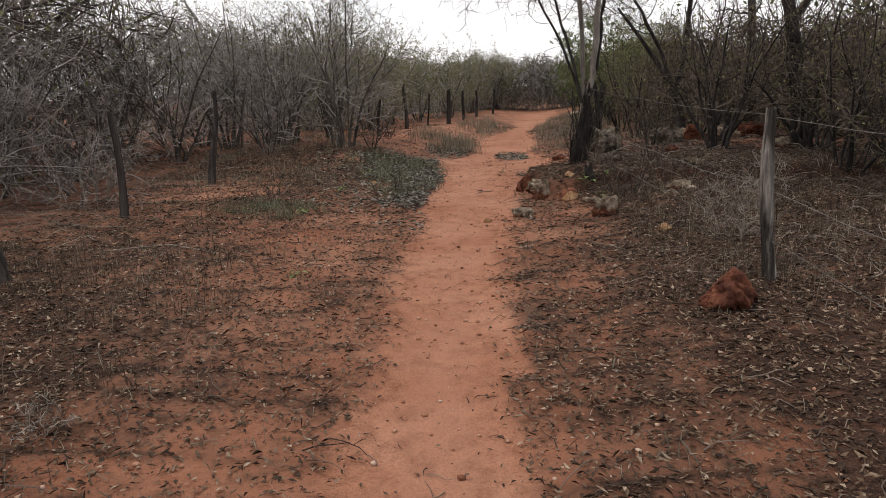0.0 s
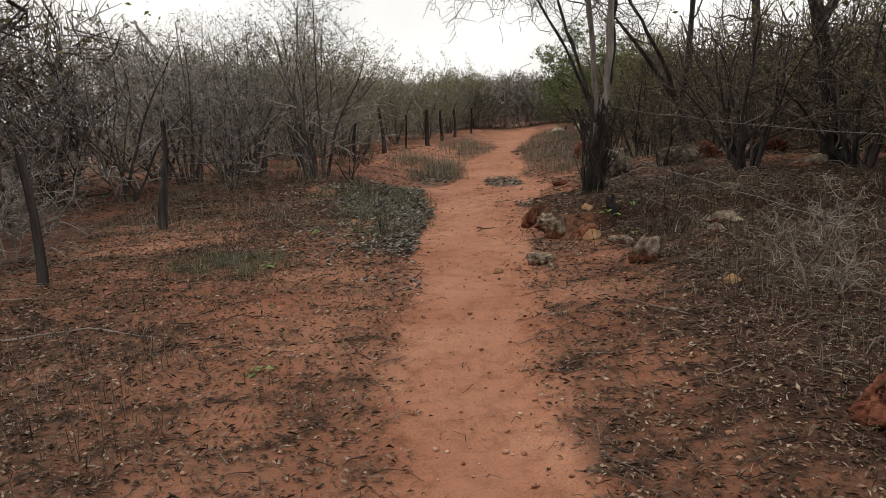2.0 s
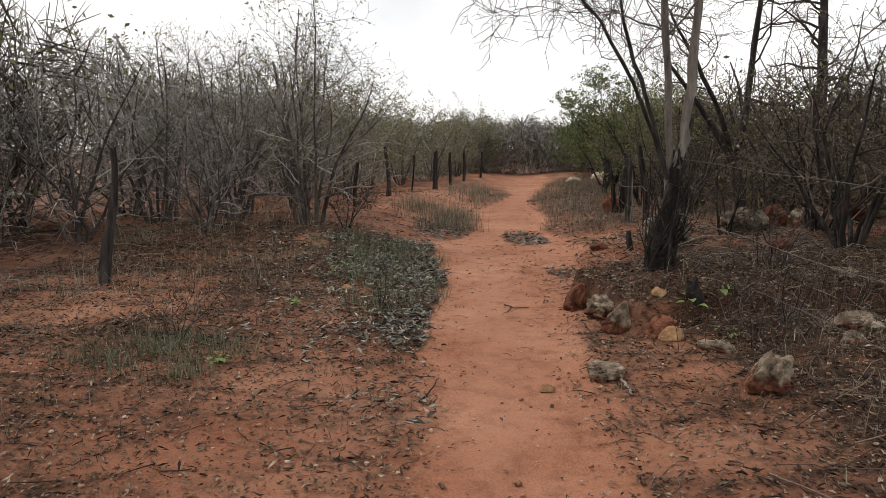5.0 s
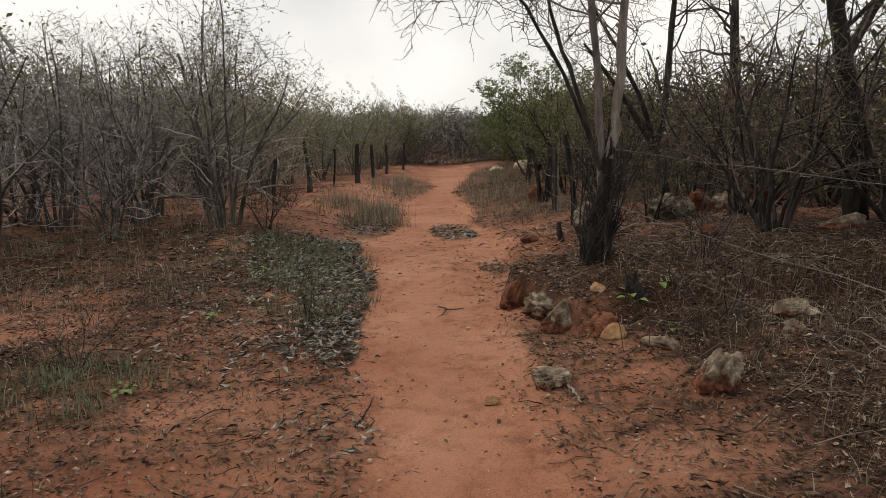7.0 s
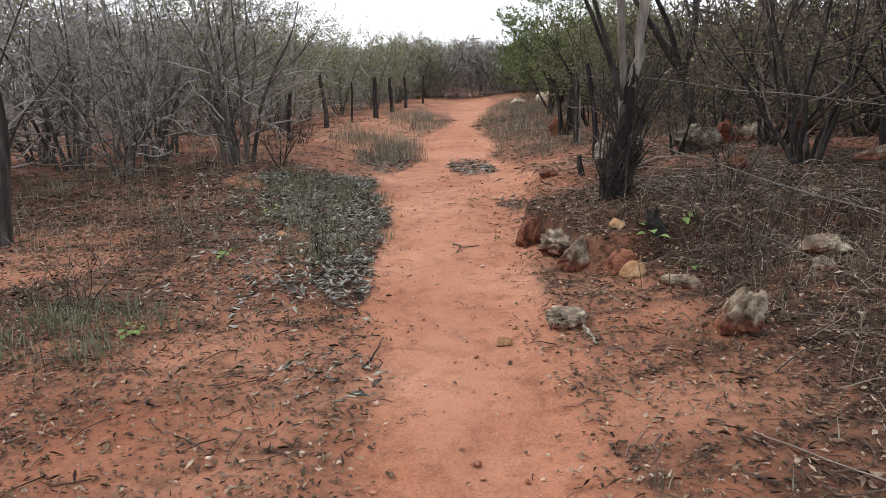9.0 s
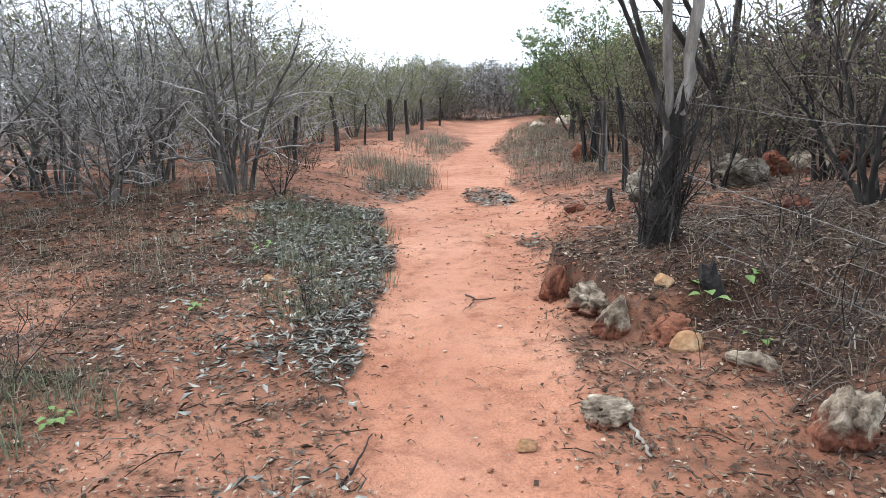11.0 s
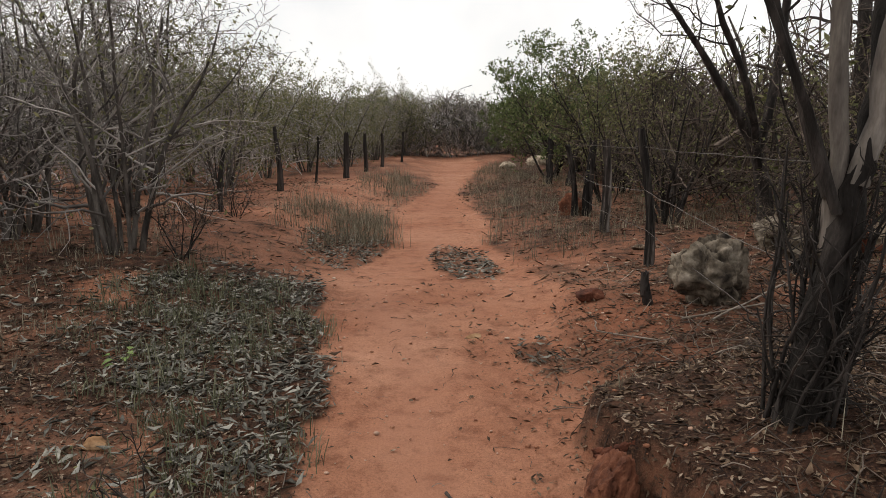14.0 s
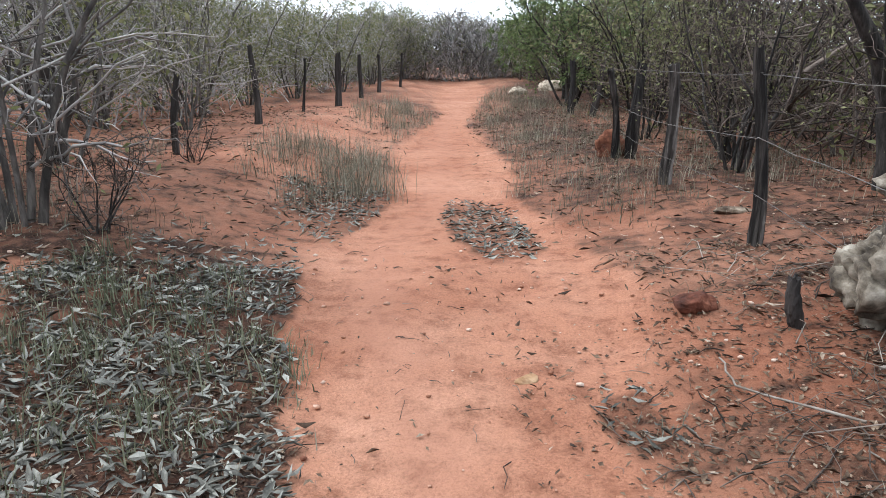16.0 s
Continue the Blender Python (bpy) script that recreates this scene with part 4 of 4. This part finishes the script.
def curled(rs, x, y, lo, hi, wide=0.3, lift=0.02, rough_z=0.02):
    """Curled dead leaves: three by three points each, rolled along their length."""
    n = len(x)
    L = rs.uniform(lo, hi, n)
    W = L * wide * rs.uniform(0.7, 1.3, n)
    turn = rs.uniform(0, 2 * np.pi, n)
    curl = rs.uniform(0.6, 1.5, n)
    u = np.array([-0.5, 0.0, 0.5])
    w = np.array([-1.0, 0.0, 1.0])
    prof = np.array([0.25, 1.0, 0.15])
    lx = (u[None, :, None] * L[:, None, None]) + np.zeros((1, 1, 3))
    half = W[:, None, None] * 0.5 * prof[None, :, None]
    ly = half * w[None, None, :] * np.cos(curl)[:, None, None]
    flip = np.where(rs.rand(n) < 0.6, 1.0, -1.0)
    lz = half * np.abs(w)[None, None, :] * np.sin(curl)[:, None, None] * flip[:, None, None]
    lz = lz + 0.25 * L[:, None, None] * (np.abs(u) ** 2)[None, :, None] * rs.uniform(-0.3, 1.2, n)[:, None, None]
    tx, ty = rs.normal(size=n) * 0.25, rs.normal(size=n) * 0.25
    lz = lz + lx * tx[:, None, None] + ly * ty[:, None, None]
    gx = x[:, None, None] + lx * np.cos(turn)[:, None, None] - ly * np.sin(turn)[:, None, None]
    gy = y[:, None, None] + lx * np.sin(turn)[:, None, None] + ly * np.cos(turn)[:, None, None]
    low = lz.min(axis=(1, 2))
    gz = ground_z(x, y)[:, None, None] + lz - 0.6 * low[:, None, None] + (0.006 + rough_z * rs.rand(n))[:, None, None]
    V = np.stack([gx, gy, gz], axis=-1).reshape(-1, 3)
    q = np.array([[0, 1, 4, 3], [1, 2, 5, 4], [3, 4, 7, 6], [4, 5, 8, 7]])
    F = (np.arange(n)[:, None, None] * 9 + q[None]).reshape(-1, 4)
    return V, F


rs_l = np.random.RandomState(301)
gx_, gy_ = scatter(rs_l, 58000, -3.2, 2.2, 6.3, 17.0, lambda x, y: leaf_patch(x, y) ** 1.5 * np.clip(0.75 + 0.5 * wavy(x, y, 4.0, 11, 8), 0.15, 1))
v, f = curled(rs_l, gx_, gy_, 0.035, 0.085, 0.44, rough_z=0.045)
tagged(new("leaf_litter", raw_mesh("leaf_litter", v, f, M_LITTER_GREY)), "heaps of curled grey dead leaves beside the path", "leaf litter", kind="stuff")


def off_tread(x, y):
    left, right = path_sides(x, y)
    return smooth(np.abs(x - left - np.minimum(0.52, 0.5 * (right - left))), 0.18, 0.55) * np.clip(0.6 + 0.6 * wavy(x, y, 2.6, 7, 9), 0.1, 1.2)


def brown_weight(x, y):
    return np.clip(cover(x, y) - 0.1, 0, 1) ** 1.3 * (1 - 0.8 * leaf_patch(x, y))


gx_, gy_ = scatter(rs_l, 76000, -4.5, 5.2, 1.2, 13.0, lambda x, y: np.clip(brown_weight(x, y) + 0.07 * off_tread(x, y), 0, 1))
v, f = curled(rs_l, gx_, gy_, 0.018, 0.055, 0.5, rough_z=0.022)
tagged(new("leaf_litter", raw_mesh("leaf_litter", v, f, M_LITTER_BROWN)), "scattered brown dead leaves on red soil", "leaf litter", kind="stuff")


def flakes(rs, x, y, lo, hi):
    """Small broken bits of leaf, folded once."""
    n = len(x)
    s = rs.uniform(lo, hi, n)
    t = rs.uniform(0, 2 * np.pi, n)
    c = np.stack([x, y, ground_z(x, y) + 0.009 + 0.01 * rs.rand(n)], axis=1)
    a = np.stack([np.cos(t), np.sin(t), rs.normal(size=n) * 0.25], axis=1) * s[:, None]
    b = np.stack([-np.sin(t), np.cos(t), rs.normal(size=n) * 0.3], axis=1) * (s * rs.uniform(0.25, 0.6, n))[:, None]
    up = np.array([0, 0, 1.0]) * (s * rs.uniform(0.0, 0.4, n))[:, None]
    v = np.stack([c - a, c + b + up, c + a, c - b + up], axis=1).reshape(-1, 3)
    q = np.arange(n)[:, None] * 4
    return v, np.concatenate([q + [0, 1, 2], q + [0, 2, 3]])


gx_, gy_ = scatter(rs_l, 150000, -4.2, 4.8, 1.3, 12.0, lambda x, y: np.clip(cover(x, y) * 1.1 + 0.02 + 0.14 * off_tread(x, y), 0, 1))
v, f = flakes(rs_l, gx_, gy_, 0.005, 0.02)
tagged(new("leaf_crumbs", raw_mesh("leaf_crumbs", v, f, M_LITTER_BROWN, flat=True)), "broken brown leaf crumbs on red soil", "leaf litter", kind="stuff")
gx_, gy_ = scatter(rs_l, 30000, -6, 8, 11.0, 26.0, lambda x, y: np.clip(brown_weight(x, y) + 0.07 * off_tread(x, y), 0, 1))
v, f = curled(rs_l, gx_, gy_, 0.03, 0.1, 0.35, rough_z=0.02)
tagged(new("leaf_litter", raw_mesh("leaf_litter", v, f, M_LITTER_BROWN)), "brown dead leaves under the shrubs", "leaf litter", kind="stuff")


def twig_litter(n, x0, x1, y0, y1, seed, weight, mat, label, lo=0.06, hi=0.35, r=(0.0015, 0.005), arch=0.02):
    rs = np.random.RandomState(seed)
    x, y = scatter(rs, n, x0, x1, y0, y1, weight)
    lines = []
    for a, b in zip(x, y):
        ln, t = rs.uniform(lo, hi) * rs.uniform(0.4, 1), rs.uniform(0, 6.28)
        k = 4
        s = np.linspace(-0.5, 0.5, k)
        px = a + s * ln * math.cos(t) + rs.normal(size=k) * ln * 0.06
        py = b + s * ln * math.sin(t) + rs.normal(size=k) * ln * 0.06
        lines.append((px, py, rs.uniform(*r), rs.uniform(0, arch)))
    X = np.array([q[0] for q in lines])
    Y = np.array([q[1] for q in lines])
    Z = ground_z(X, Y) + 0.006
    out = []
    for i, q in enumerate(lines):
        z = Z[i] + q[2] + q[3] * np.sin(np.linspace(0, 3.14, 4))
        out.append((np.stack([q[0], q[1], z], axis=1), np.linspace(q[2], q[2] * 0.5, 4)))
    v, f = tubes(out, 3)
    tagged(new("twig_litter", raw_mesh("twig_litter", v, f, mat)), label, "twigs", kind="stuff")


twig_litter(7000, -4.5, 5.5, 1.2, 13, 311, lambda x, y: np.clip(cover(x, y), 0.02, 1), M_TWIG_RED, "fallen brown twigs on the soil")
twig_litter(1100, 1.3, 6.0, 4.3, 13, 312, lambda x, y: smooth(x, 1.8, 3.0), M_PALE, "bleached fallen branches under the fence", 0.15, 0.7, (0.0015, 0.005), 0.1)
twig_litter(900, -7, -2.5, 5.5, 14, 313, lambda x, y: smooth(x, -2.6, -4.2), M_PALE, "bleached fallen branches at the thicket's foot", 0.25, 0.9, (0.0015, 0.004), 0.12)
twig_litter(260, -0.4, 1.4, 1.5, 14, 314, lambda x, y: 1 - cover(x, y), M_TWIG_RED, "small twigs lying on the bare path", 0.04, 0.16, (0.0015, 0.003))


twig_litter(2600, 1.3, 6.0, 4.3, 11, 315, lambda x, y: smooth(x, 1.4, 2.2), M_TWIG_RED, "brown fallen branches under the fence", 0.12, 0.6, (0.0015, 0.0045), 0.09)


def pebbles(n, seed):
    rs = np.random.RandomState(seed)
    x, y = scatter(rs, n, -4, 4.5, 1.2, 14, lambda x, y: 0.35 + 0.4 * (wavy(x, y, 2.0, 5, 7) > 0))
    bm = bmesh.new()
    bmesh.ops.create_icosphere(bm, subdivisions=1, radius=1)
    base = np.array([v.co[:] for v in bm.verts])
    tri = np.array([[v.index for v in p.verts] for p in bm.faces])
    bm.free()
    s = 0.004 + 0.011 * rs.rand(len(x)) ** 3
    V = base[None] * (1 + 0.25 * rs.normal(size=(len(x), len(base), 1))) * s[:, None, None] * [1.2, 1.0, 0.7]
    V = V + np.stack([x, y, ground_z(x, y) + s * 0.4 + 0.004], axis=1)[:, None]
    F = tri[None] + np.arange(len(x))[:, None, None] * len(base)
    tagged(new("gravel", raw_mesh("gravel", V.reshape(-1, 3), F.reshape(-1, 3), M_GRAVEL)), "loose red and pale gravel on the soil", "gravel", kind="stuff")


M_GRAVEL = varied("gravel", [(0.15, (0.16, 0.06, 0.035)), (0.5, (0.36, 0.17, 0.10)), (0.85, (0.58, 0.45, 0.36))], 20, 0.9, "island")
pebbles(7000, 321)


# ---- grass and herbs ----
def tufts(name, spots, blades, height, mat, label, seed, spread=0.06, lean=0.5, width=0.0022, category="grass"):
    rs = np.random.RandomState(seed)
    sx, sy = np.repeat(spots[0], blades), np.repeat(spots[1], blades)
    n = len(sx)
    sx, sy = sx + rs.normal(size=n) * spread, sy + rs.normal(size=n) * spread
    ns = len(spots[0])
    h = height * rs.uniform(0.35, 1.2, n) * np.repeat(rs.uniform(0.35, 1.25, ns), blades)
    a = np.repeat(rs.uniform(0, 2 * np.pi, ns), blades) + rs.normal(size=n) * 1.3
    ln = lean * rs.uniform(0.1, 1.2, n)
    g = ground_z(sx, sy) - 0.005
    d = np.stack([np.cos(a), np.sin(a)], axis=1)
    P = np.zeros((n, 3, 3))
    for k, (u, w) in enumerate([(0, 0), (0.55, 0.35), (1, 1)]):
        P[:, k, :2] = np.stack([sx, sy], axis=1) + d * (ln * h * w)[:, None]
        P[:, k, 2] = g + h * u * (1 - 0.25 * ln * w)
    side = np.stack([-d[:, 1], d[:, 0], np.zeros(n)], axis=1) * width * rs.uniform(0.6, 1.5, n)[:, None]
    V = np.stack([P[:, 0] - side, P[:, 0] + side, P[:, 1] + side * 0.8, P[:, 1] - side * 0.8, P[:, 2] + side * 0.15, P[:, 2] - side * 0.15], axis=1).reshape(-1, 3)
    q = np.array([[0, 1, 2, 3], [3, 2, 4, 5]])
    F = (np.arange(n)[:, None, None] * 6 + q[None]).reshape(-1, 4)
    return tagged(new(name, raw_mesh(name, V, F, mat)), label, category, kind="stuff")


rs_g = np.random.RandomState(401)
spots = scatter(rs_g, 4000, -4.5, 5.5, 1.0, 14, lambda x, y: np.clip(cover(x, y) - 0.1, 0, 1) * 0.6)
tufts("dry_grass", spots, 5, 0.09, M_GRASS, "sparse short dry grass stalks", 402, 0.05, 0.6)


def grass_right(x, y):
    left, right = path_sides(x, y)
    return smooth(x - right, 0.05, 0.4) * smooth(y, 13.0, 16.5) * smooth(x, 7.0, 5.0)


spots = scatter(rs_g, 3800, 1.5, 8, 13, 34, lambda x, y: grass_right(x, y) * np.clip(0.6 + 0.4 * wavy(x, y, 1.8, 6, 8), 0.05, 1))
tufts("dry_grass", spots, 12, 0.26, M_GRASS, "thin dry grass beside the path", 403, 0.09, 0.65, 0.0026)
spots = scatter(rs_g, 3600, -1.2, 2.6, 14.5, 30, lambda x, y: np.maximum(ellipse(x, y, 0.1, 16.6, 0.8, 1.8), 0.5 * ellipse(x, y, 1.3, 24.0, 0.8, 3.2)) * np.clip(0.5 + 0.5 * wavy(x, y, 3.0, 6, 8), 0.08, 1))
tufts("dry_grass", spots, 15, 0.42, M_GRASS, "clump of dry grass left of the worn path", 404, 0.07, 0.6, 0.0026)
spots = scatter(rs_g, 620, -2.6, 0.2, 8, 13.5, lambda x, y: np.maximum.reduce([ellipse(x, y, -0.85, 11.9, 0.8, 1.1), 0.7 * ellipse(x, y, -0.6, 9.6, 0.5, 0.9), 0.5 * ellipse(x, y, -0.9, 10.9, 0.5, 0.6)]))
tufts("herbs", spots, 26, 0.17, M_HERB, "low grey-green herbs among dead leaves", 405, 0.07, 0.7, 0.0028, "herbs")
spots = scatter(rs_g, 240, -3.2, -1.2, 6.6, 8.8, lambda x, y: ellipse(x, y, -1.95, 7.7, 0.6, 0.6))
tufts("herbs", spots, 28, 0.13, M_HERB, "patch of low green herbs on red soil", 406, 0.08, 0.8, 0.0028, "herbs")
spots = scatter(rs_g, 700, -4.5, -1.0, 9.5, 18, lambda x, y: smooth(x, -1.2, -2.2) * 0.5)
tufts("dry_grass", spots, 12, 0.2, M_GRASS, "dry grass at the shrubs' feet", 407, 0.1, 0.6, 0.0028)
spots = scatter(rs_g, 600, 1.4, 5, 4.2, 9, lambda x, y: smooth(x, 1.5, 2.4) * 0.5)
tufts("dry_grass", spots, 8, 0.16, M_GRASS, "short dry stalks in the litter under the fence", 408, 0.08, 0.7, 0.002)

M_WEED = varied("brown_weed_stalks", [(0.15, (0.03, 0.02, 0.014)), (0.5, (0.09, 0.062, 0.042)), (0.85, (0.22, 0.165, 0.12))], 5, 0.85, "island", translucent=0.1)
spots = scatter(rs_g, 300, -3.4, -1.1, 2.0, 5.5, lambda x, y: smooth(x, -1.0, -1.7) * np.clip(0.5 + 0.6 * wavy(x, y, 2.2, 3, 8), 0, 1))
tufts("dead_weeds", spots, 7, 0.26, M_WEED, "thin brown dead weed stalks on the soil", 409, 0.07, 0.35, 0.002, "weeds")
spots = scatter(rs_g, 700, 1.4, 4.2, 3.6, 9.0, lambda x, y: smooth(x, 1.5, 2.1) * np.clip(0.4 + 0.6 * wavy(x, y, 2.2, 9, 8), 0, 1))
tufts("dead_weeds", spots, 6, 0.3, M_WEED, "thin brown dead weed stalks by the fence", 410, 0.08, 0.4, 0.002, "weeds")
spots = scatter(rs_g, 900, -3.6, -0.3, 4.5, 14.0, lambda x, y: smooth(cover(x, y), 0.35, 0.7) * 0.6)
tufts("dead_weeds", spots, 6, 0.13, M_WEED, "short brown dead weed stalks in litter", 411, 0.06, 0.5, 0.002, "weeds")

# ---- saplings and brush ----
shrub(501, -0.56, 9.07, 0.62, 3, 0.35, 4, 4, 0, 0.007, leaves=0.4, leaf_mat=M_LEAF_OLIVE, twig_mat=DARK, label="small bare sapling in grey leaf litter", name="sapling", leaf_size=0.015, base_r=0.02, category="sapling")
shrub(502, -1.95, 7.95, 0.6, 4, 0.5, 5, 5, 0, 0.006, twig_mat=DARK, label="small leafless bush among green herbs", name="sapling", base_r=0.03, category="sapling")
shrub(503, -1.32, 13.4, 0.85, 7, 0.7, 5, 5, 2, 0.009, twig_mat=DARK, label="low bare dark bush", name="bush", base_r=0.05, category="bush")
shrub(504, -1.2, 16.0, 0.7, 6, 0.7, 5, 5, 0, 0.009, twig_mat=DARK, label="low bare dark bush", name="bush", base_r=0.05, category="bush")
shrub(505, 2.55, 5.5, 0.7, 9, 1.1, 5, 6, 0, 0.006, twig_mat=(M_PALE, M_PALE), label="tangle of bleached dead branches under the wire", name="dead_brush", base_r=0.12, droop=0.1, category="brush")
shrub(506, 3.2, 6.8, 0.8, 10, 1.2, 5, 6, 0, 0.006, twig_mat=(M_PALE, M_PALE), label="tangle of bleached dead branches behind the fence", name="dead_brush", base_r=0.2, droop=0.1, category="brush")
shrub(507, -4.6, 8.6, 1.5, 9, 1.3, 6, 6, 2, 0.013, twig_mat=(M_PALE, M_TWIG), label="heap of grey dead brush beside a leaning post", name="dead_brush", base_r=0.3, droop=0.06, category="brush")
shrub(511, -5.2, 9.7, 1.6, 9, 1.5, 5, 5, 2, 0.02, twig_mat=(M_BARK_PALE, M_TWIG), label="heap of grey dead branches at the thicket's edge", name="dead_brush", base_r=0.4, droop=0.08, category="brush")
shrub(512, -5.6, 7.5, 1.5, 8, 1.5, 5, 5, 2, 0.02, twig_mat=(M_BARK_PALE, M_TWIG), label="heap of grey dead branches at the thicket's edge", name="dead_brush", base_r=0.4, droop=0.08, category="brush")
shrub(508, -1.7, 2.55, 0.32, 7, 1.2, 4, 4, 0, 0.003, twig_mat=(M_PALE, M_PALE), label="small dry tuft of bleached stems", name="dead_bush", base_r=0.04, category="bush")
shrub(509, 2.2, 7.6, 0.8, 8, 0.7, 5, 5, 0, 0.006, twig_mat=DARK, label="thin brown dry bush on the bank", name="dead_bush", base_r=0.08, category="bush")
shrub(510, 2.9, 9.0, 0.9, 8, 0.8, 5, 5, 0, 0.007, twig_mat=DARK, label="thin brown dry bush under the tree", name="dead_bush", base_r=0.08, category="bush")


def broad_plant(x, y, h, n, size, seed, label, mat=None):
    """A small herb with broad folded leaves on thin stalks."""
    rs = np.random.RandomState(seed)
    ob = thing("plant", pose(x, y, float(ground_z(x, y))), label, "plant")
    for _ in range(n):
        a = rs.uniform(0, 6.28)
        stalk = limb(rs, (0, 0, -0.02), (math.cos(a) * 0.7, math.sin(a) * 0.7, 1), h * rs.uniform(0.5, 1.1), 0.003, 0.0015, 5, 0.12)
        v, f = tubes([stalk], 4)
        part("stalk", raw_mesh("stalk", v, f, M_HERB), ob)
        tip, d, _r = along(stalk, 0.999)
        out = unit(np.array([math.cos(a), math.sin(a), rs.uniform(-0.3, 0.2)]))
        side = unit(np.cross(out, [0, 0, 1]))
        up = np.cross(side, out)
        u = np.linspace(0, 1, 6)
        w = np.array([0.05, 0.75, 1.0, 0.85, 0.45, 0.02]) * size * 0.42
        sz = size * rs.uniform(0.7, 1.2)
        rows = []
        for k in range(6):
            c = tip + out * u[k] * sz - up * 0.25 * sz * u[k] ** 2
            rows += [c - side * w[k] + up * w[k] * 0.35, c, c + side * w[k] + up * w[k] * 0.35]
        idx = np.arange(18).reshape(6, 3)
        fq = np.concatenate([np.stack([idx[:-1, c], idx[:-1, c + 1], idx[1:, c + 1], idx[1:, c]], axis=-1) for c in (0, 1)])
        part("leaf", raw_mesh("leaf", np.array(rows), fq, mat or M_LEAF_BRIGHT), ob)
    return ob


M_LEAF_BRIGHT = varied("fresh_green_leaf", [(0.2, (0.09, 0.15, 0.04)), (0.5, (0.16, 0.24, 0.07)), (0.8, (0.26, 0.34, 0.13))], 12, 0.6, translucent=0.25)
broad_plant(-1.09, 5.05, 0.07, 9, 0.05, 601, "small bright green weed on red soil")
broad_plant(1.84, 8.16, 0.15, 5, 0.08, 602, "small plant with broad pale green leaves on the bank")
broad_plant(2.1, 8.2, 0.13, 4, 0.075, 603, "small plant with broad pale green leaves on the bank")
broad_plant(-1.34, 9.2, 0.1, 10, 0.05, 604, "yellowish green weed in leaf litter")
broad_plant(-1.56, 7.55, 0.1, 12, 0.045, 605, "yellowish green weed among low herbs")
broad_plant(-1.15, 11.0, 0.12, 8, 0.06, 606, "grey-green weed in leaf litter")
broad_plant(1.95, 7.75, 0.1, 5, 0.05, 607, "small green weed among dead leaves")


def stick(points, r, label, seed, mat):
    rs = np.random.RandomState(seed)
    p = []
    for x, y, up in points:
        p.append((x, y, float(ground_z(x, y)) + r + 0.006 + up))
    p = np.array(p)
    t, q = np.linspace(0, 1, 9), np.linspace(0, 1, len(p))
    line = np.stack([np.interp(t, q, p[:, c]) for c in range(3)], axis=1)
    line[1:-1] += rs.normal(size=(7, 3)) * [0.006, 0.006, 0.002]
    v, f = tubes([(line, np.linspace(r, r * 0.55, 9) * (1 + 0.12 * rs.normal(size=9)))], 7)
    return tagged(new("stick", raw_mesh("stick", v, f, mat)), label, "stick")


stick([(1.03, 7.18, 0.0), (1.01, 6.88, 0.0)], 0.012, "short bleached stick beside a low stone", 611, M_PALE)
stick([(0.58, 9.38, 0.0), (0.62, 9.2, 0.015), (0.56, 9.05, 0.0)], 0.007, "dark crooked twig on the path", 612, M_BARK_DARK)
stick([(0.6, 9.18, 0.005), (0.78, 9.22, 0.0)], 0.006, "dark crooked twig on the path", 613, M_BARK_DARK)
stick([(-0.22, 6.9, 0.0), (-0.1, 7.3, 0.02)], 0.006, "thin dark twig at the edge of the path", 614, M_BARK_DARK)
stick([(1.6, 5.4, 0.0), (1.3, 5.9, 0.01)], 0.0045, "fallen pale twig on the soil", 615, M_PALE)
stick([(2.1, 10.6, 0.02), (1.85, 11.0, 0.06), (1.95, 11.3, 0.0)], 0.007, "bent pale root on the bank", 616, M_PALE)
stick([(2.5, 10.7, 0.05), (3.1, 10.9, 0.16), (3.6, 10.8, 0.08)], 0.008, "pale fallen branch in front of the boulder", 617, M_PALE)
stick([(2.4, 10.9, 0.02), (2.9, 10.75, 0.1), (3.3, 10.5, 0.03)], 0.007, "pale fallen branch in front of the boulder", 618, M_PALE)
stick([(-3.0, 5.7, 0.0), (-2.4, 5.8, 0.02), (-1.9, 5.7, 0.0)], 0.007, "pale fallen branch on red soil", 619, M_PALE)
stick([(-4.1, 7.0, 0.0), (-3.6, 6.7, 0.02), (-3.2, 6.75, 0.0)], 0.007, "grey fallen branch on red soil", 620, M_PALE)

# ---- single curled leaves of the nearest heap ----
heap = next(o for o in scene.objects if o.name == "leaf_litter")
rs_h = np.random.RandomState(701)
kinds_of_leaf = []
for k in range(10):
    v, f = curled(rs_h, np.zeros(1), np.zeros(1), 0.055, 0.095, 0.42, rough_z=0.0)
    v = v - v.mean(axis=0)
    kinds_of_leaf.append(raw_mesh("dead_leaf", v, f, M_LEAF_SINGLE))
lx_, ly_ = scatter(rs_h, 900, -1.4, 0.2, 10.3, 12.0, lambda x, y: leaf_patch(x, y) ** 2)
for k, (a, b) in enumerate(zip(lx_[:280], ly_[:280])):
    o = part("dead_leaf", kinds_of_leaf[k % 10], heap)
    o.matrix_basis = pose(a, b, float(ground_z(a, b)) + rs_h.uniform(0.03, 0.05), rs_h.uniform(-15, 15), rs_h.uniform(-15, 15), rs_h.uniform(0, 360))
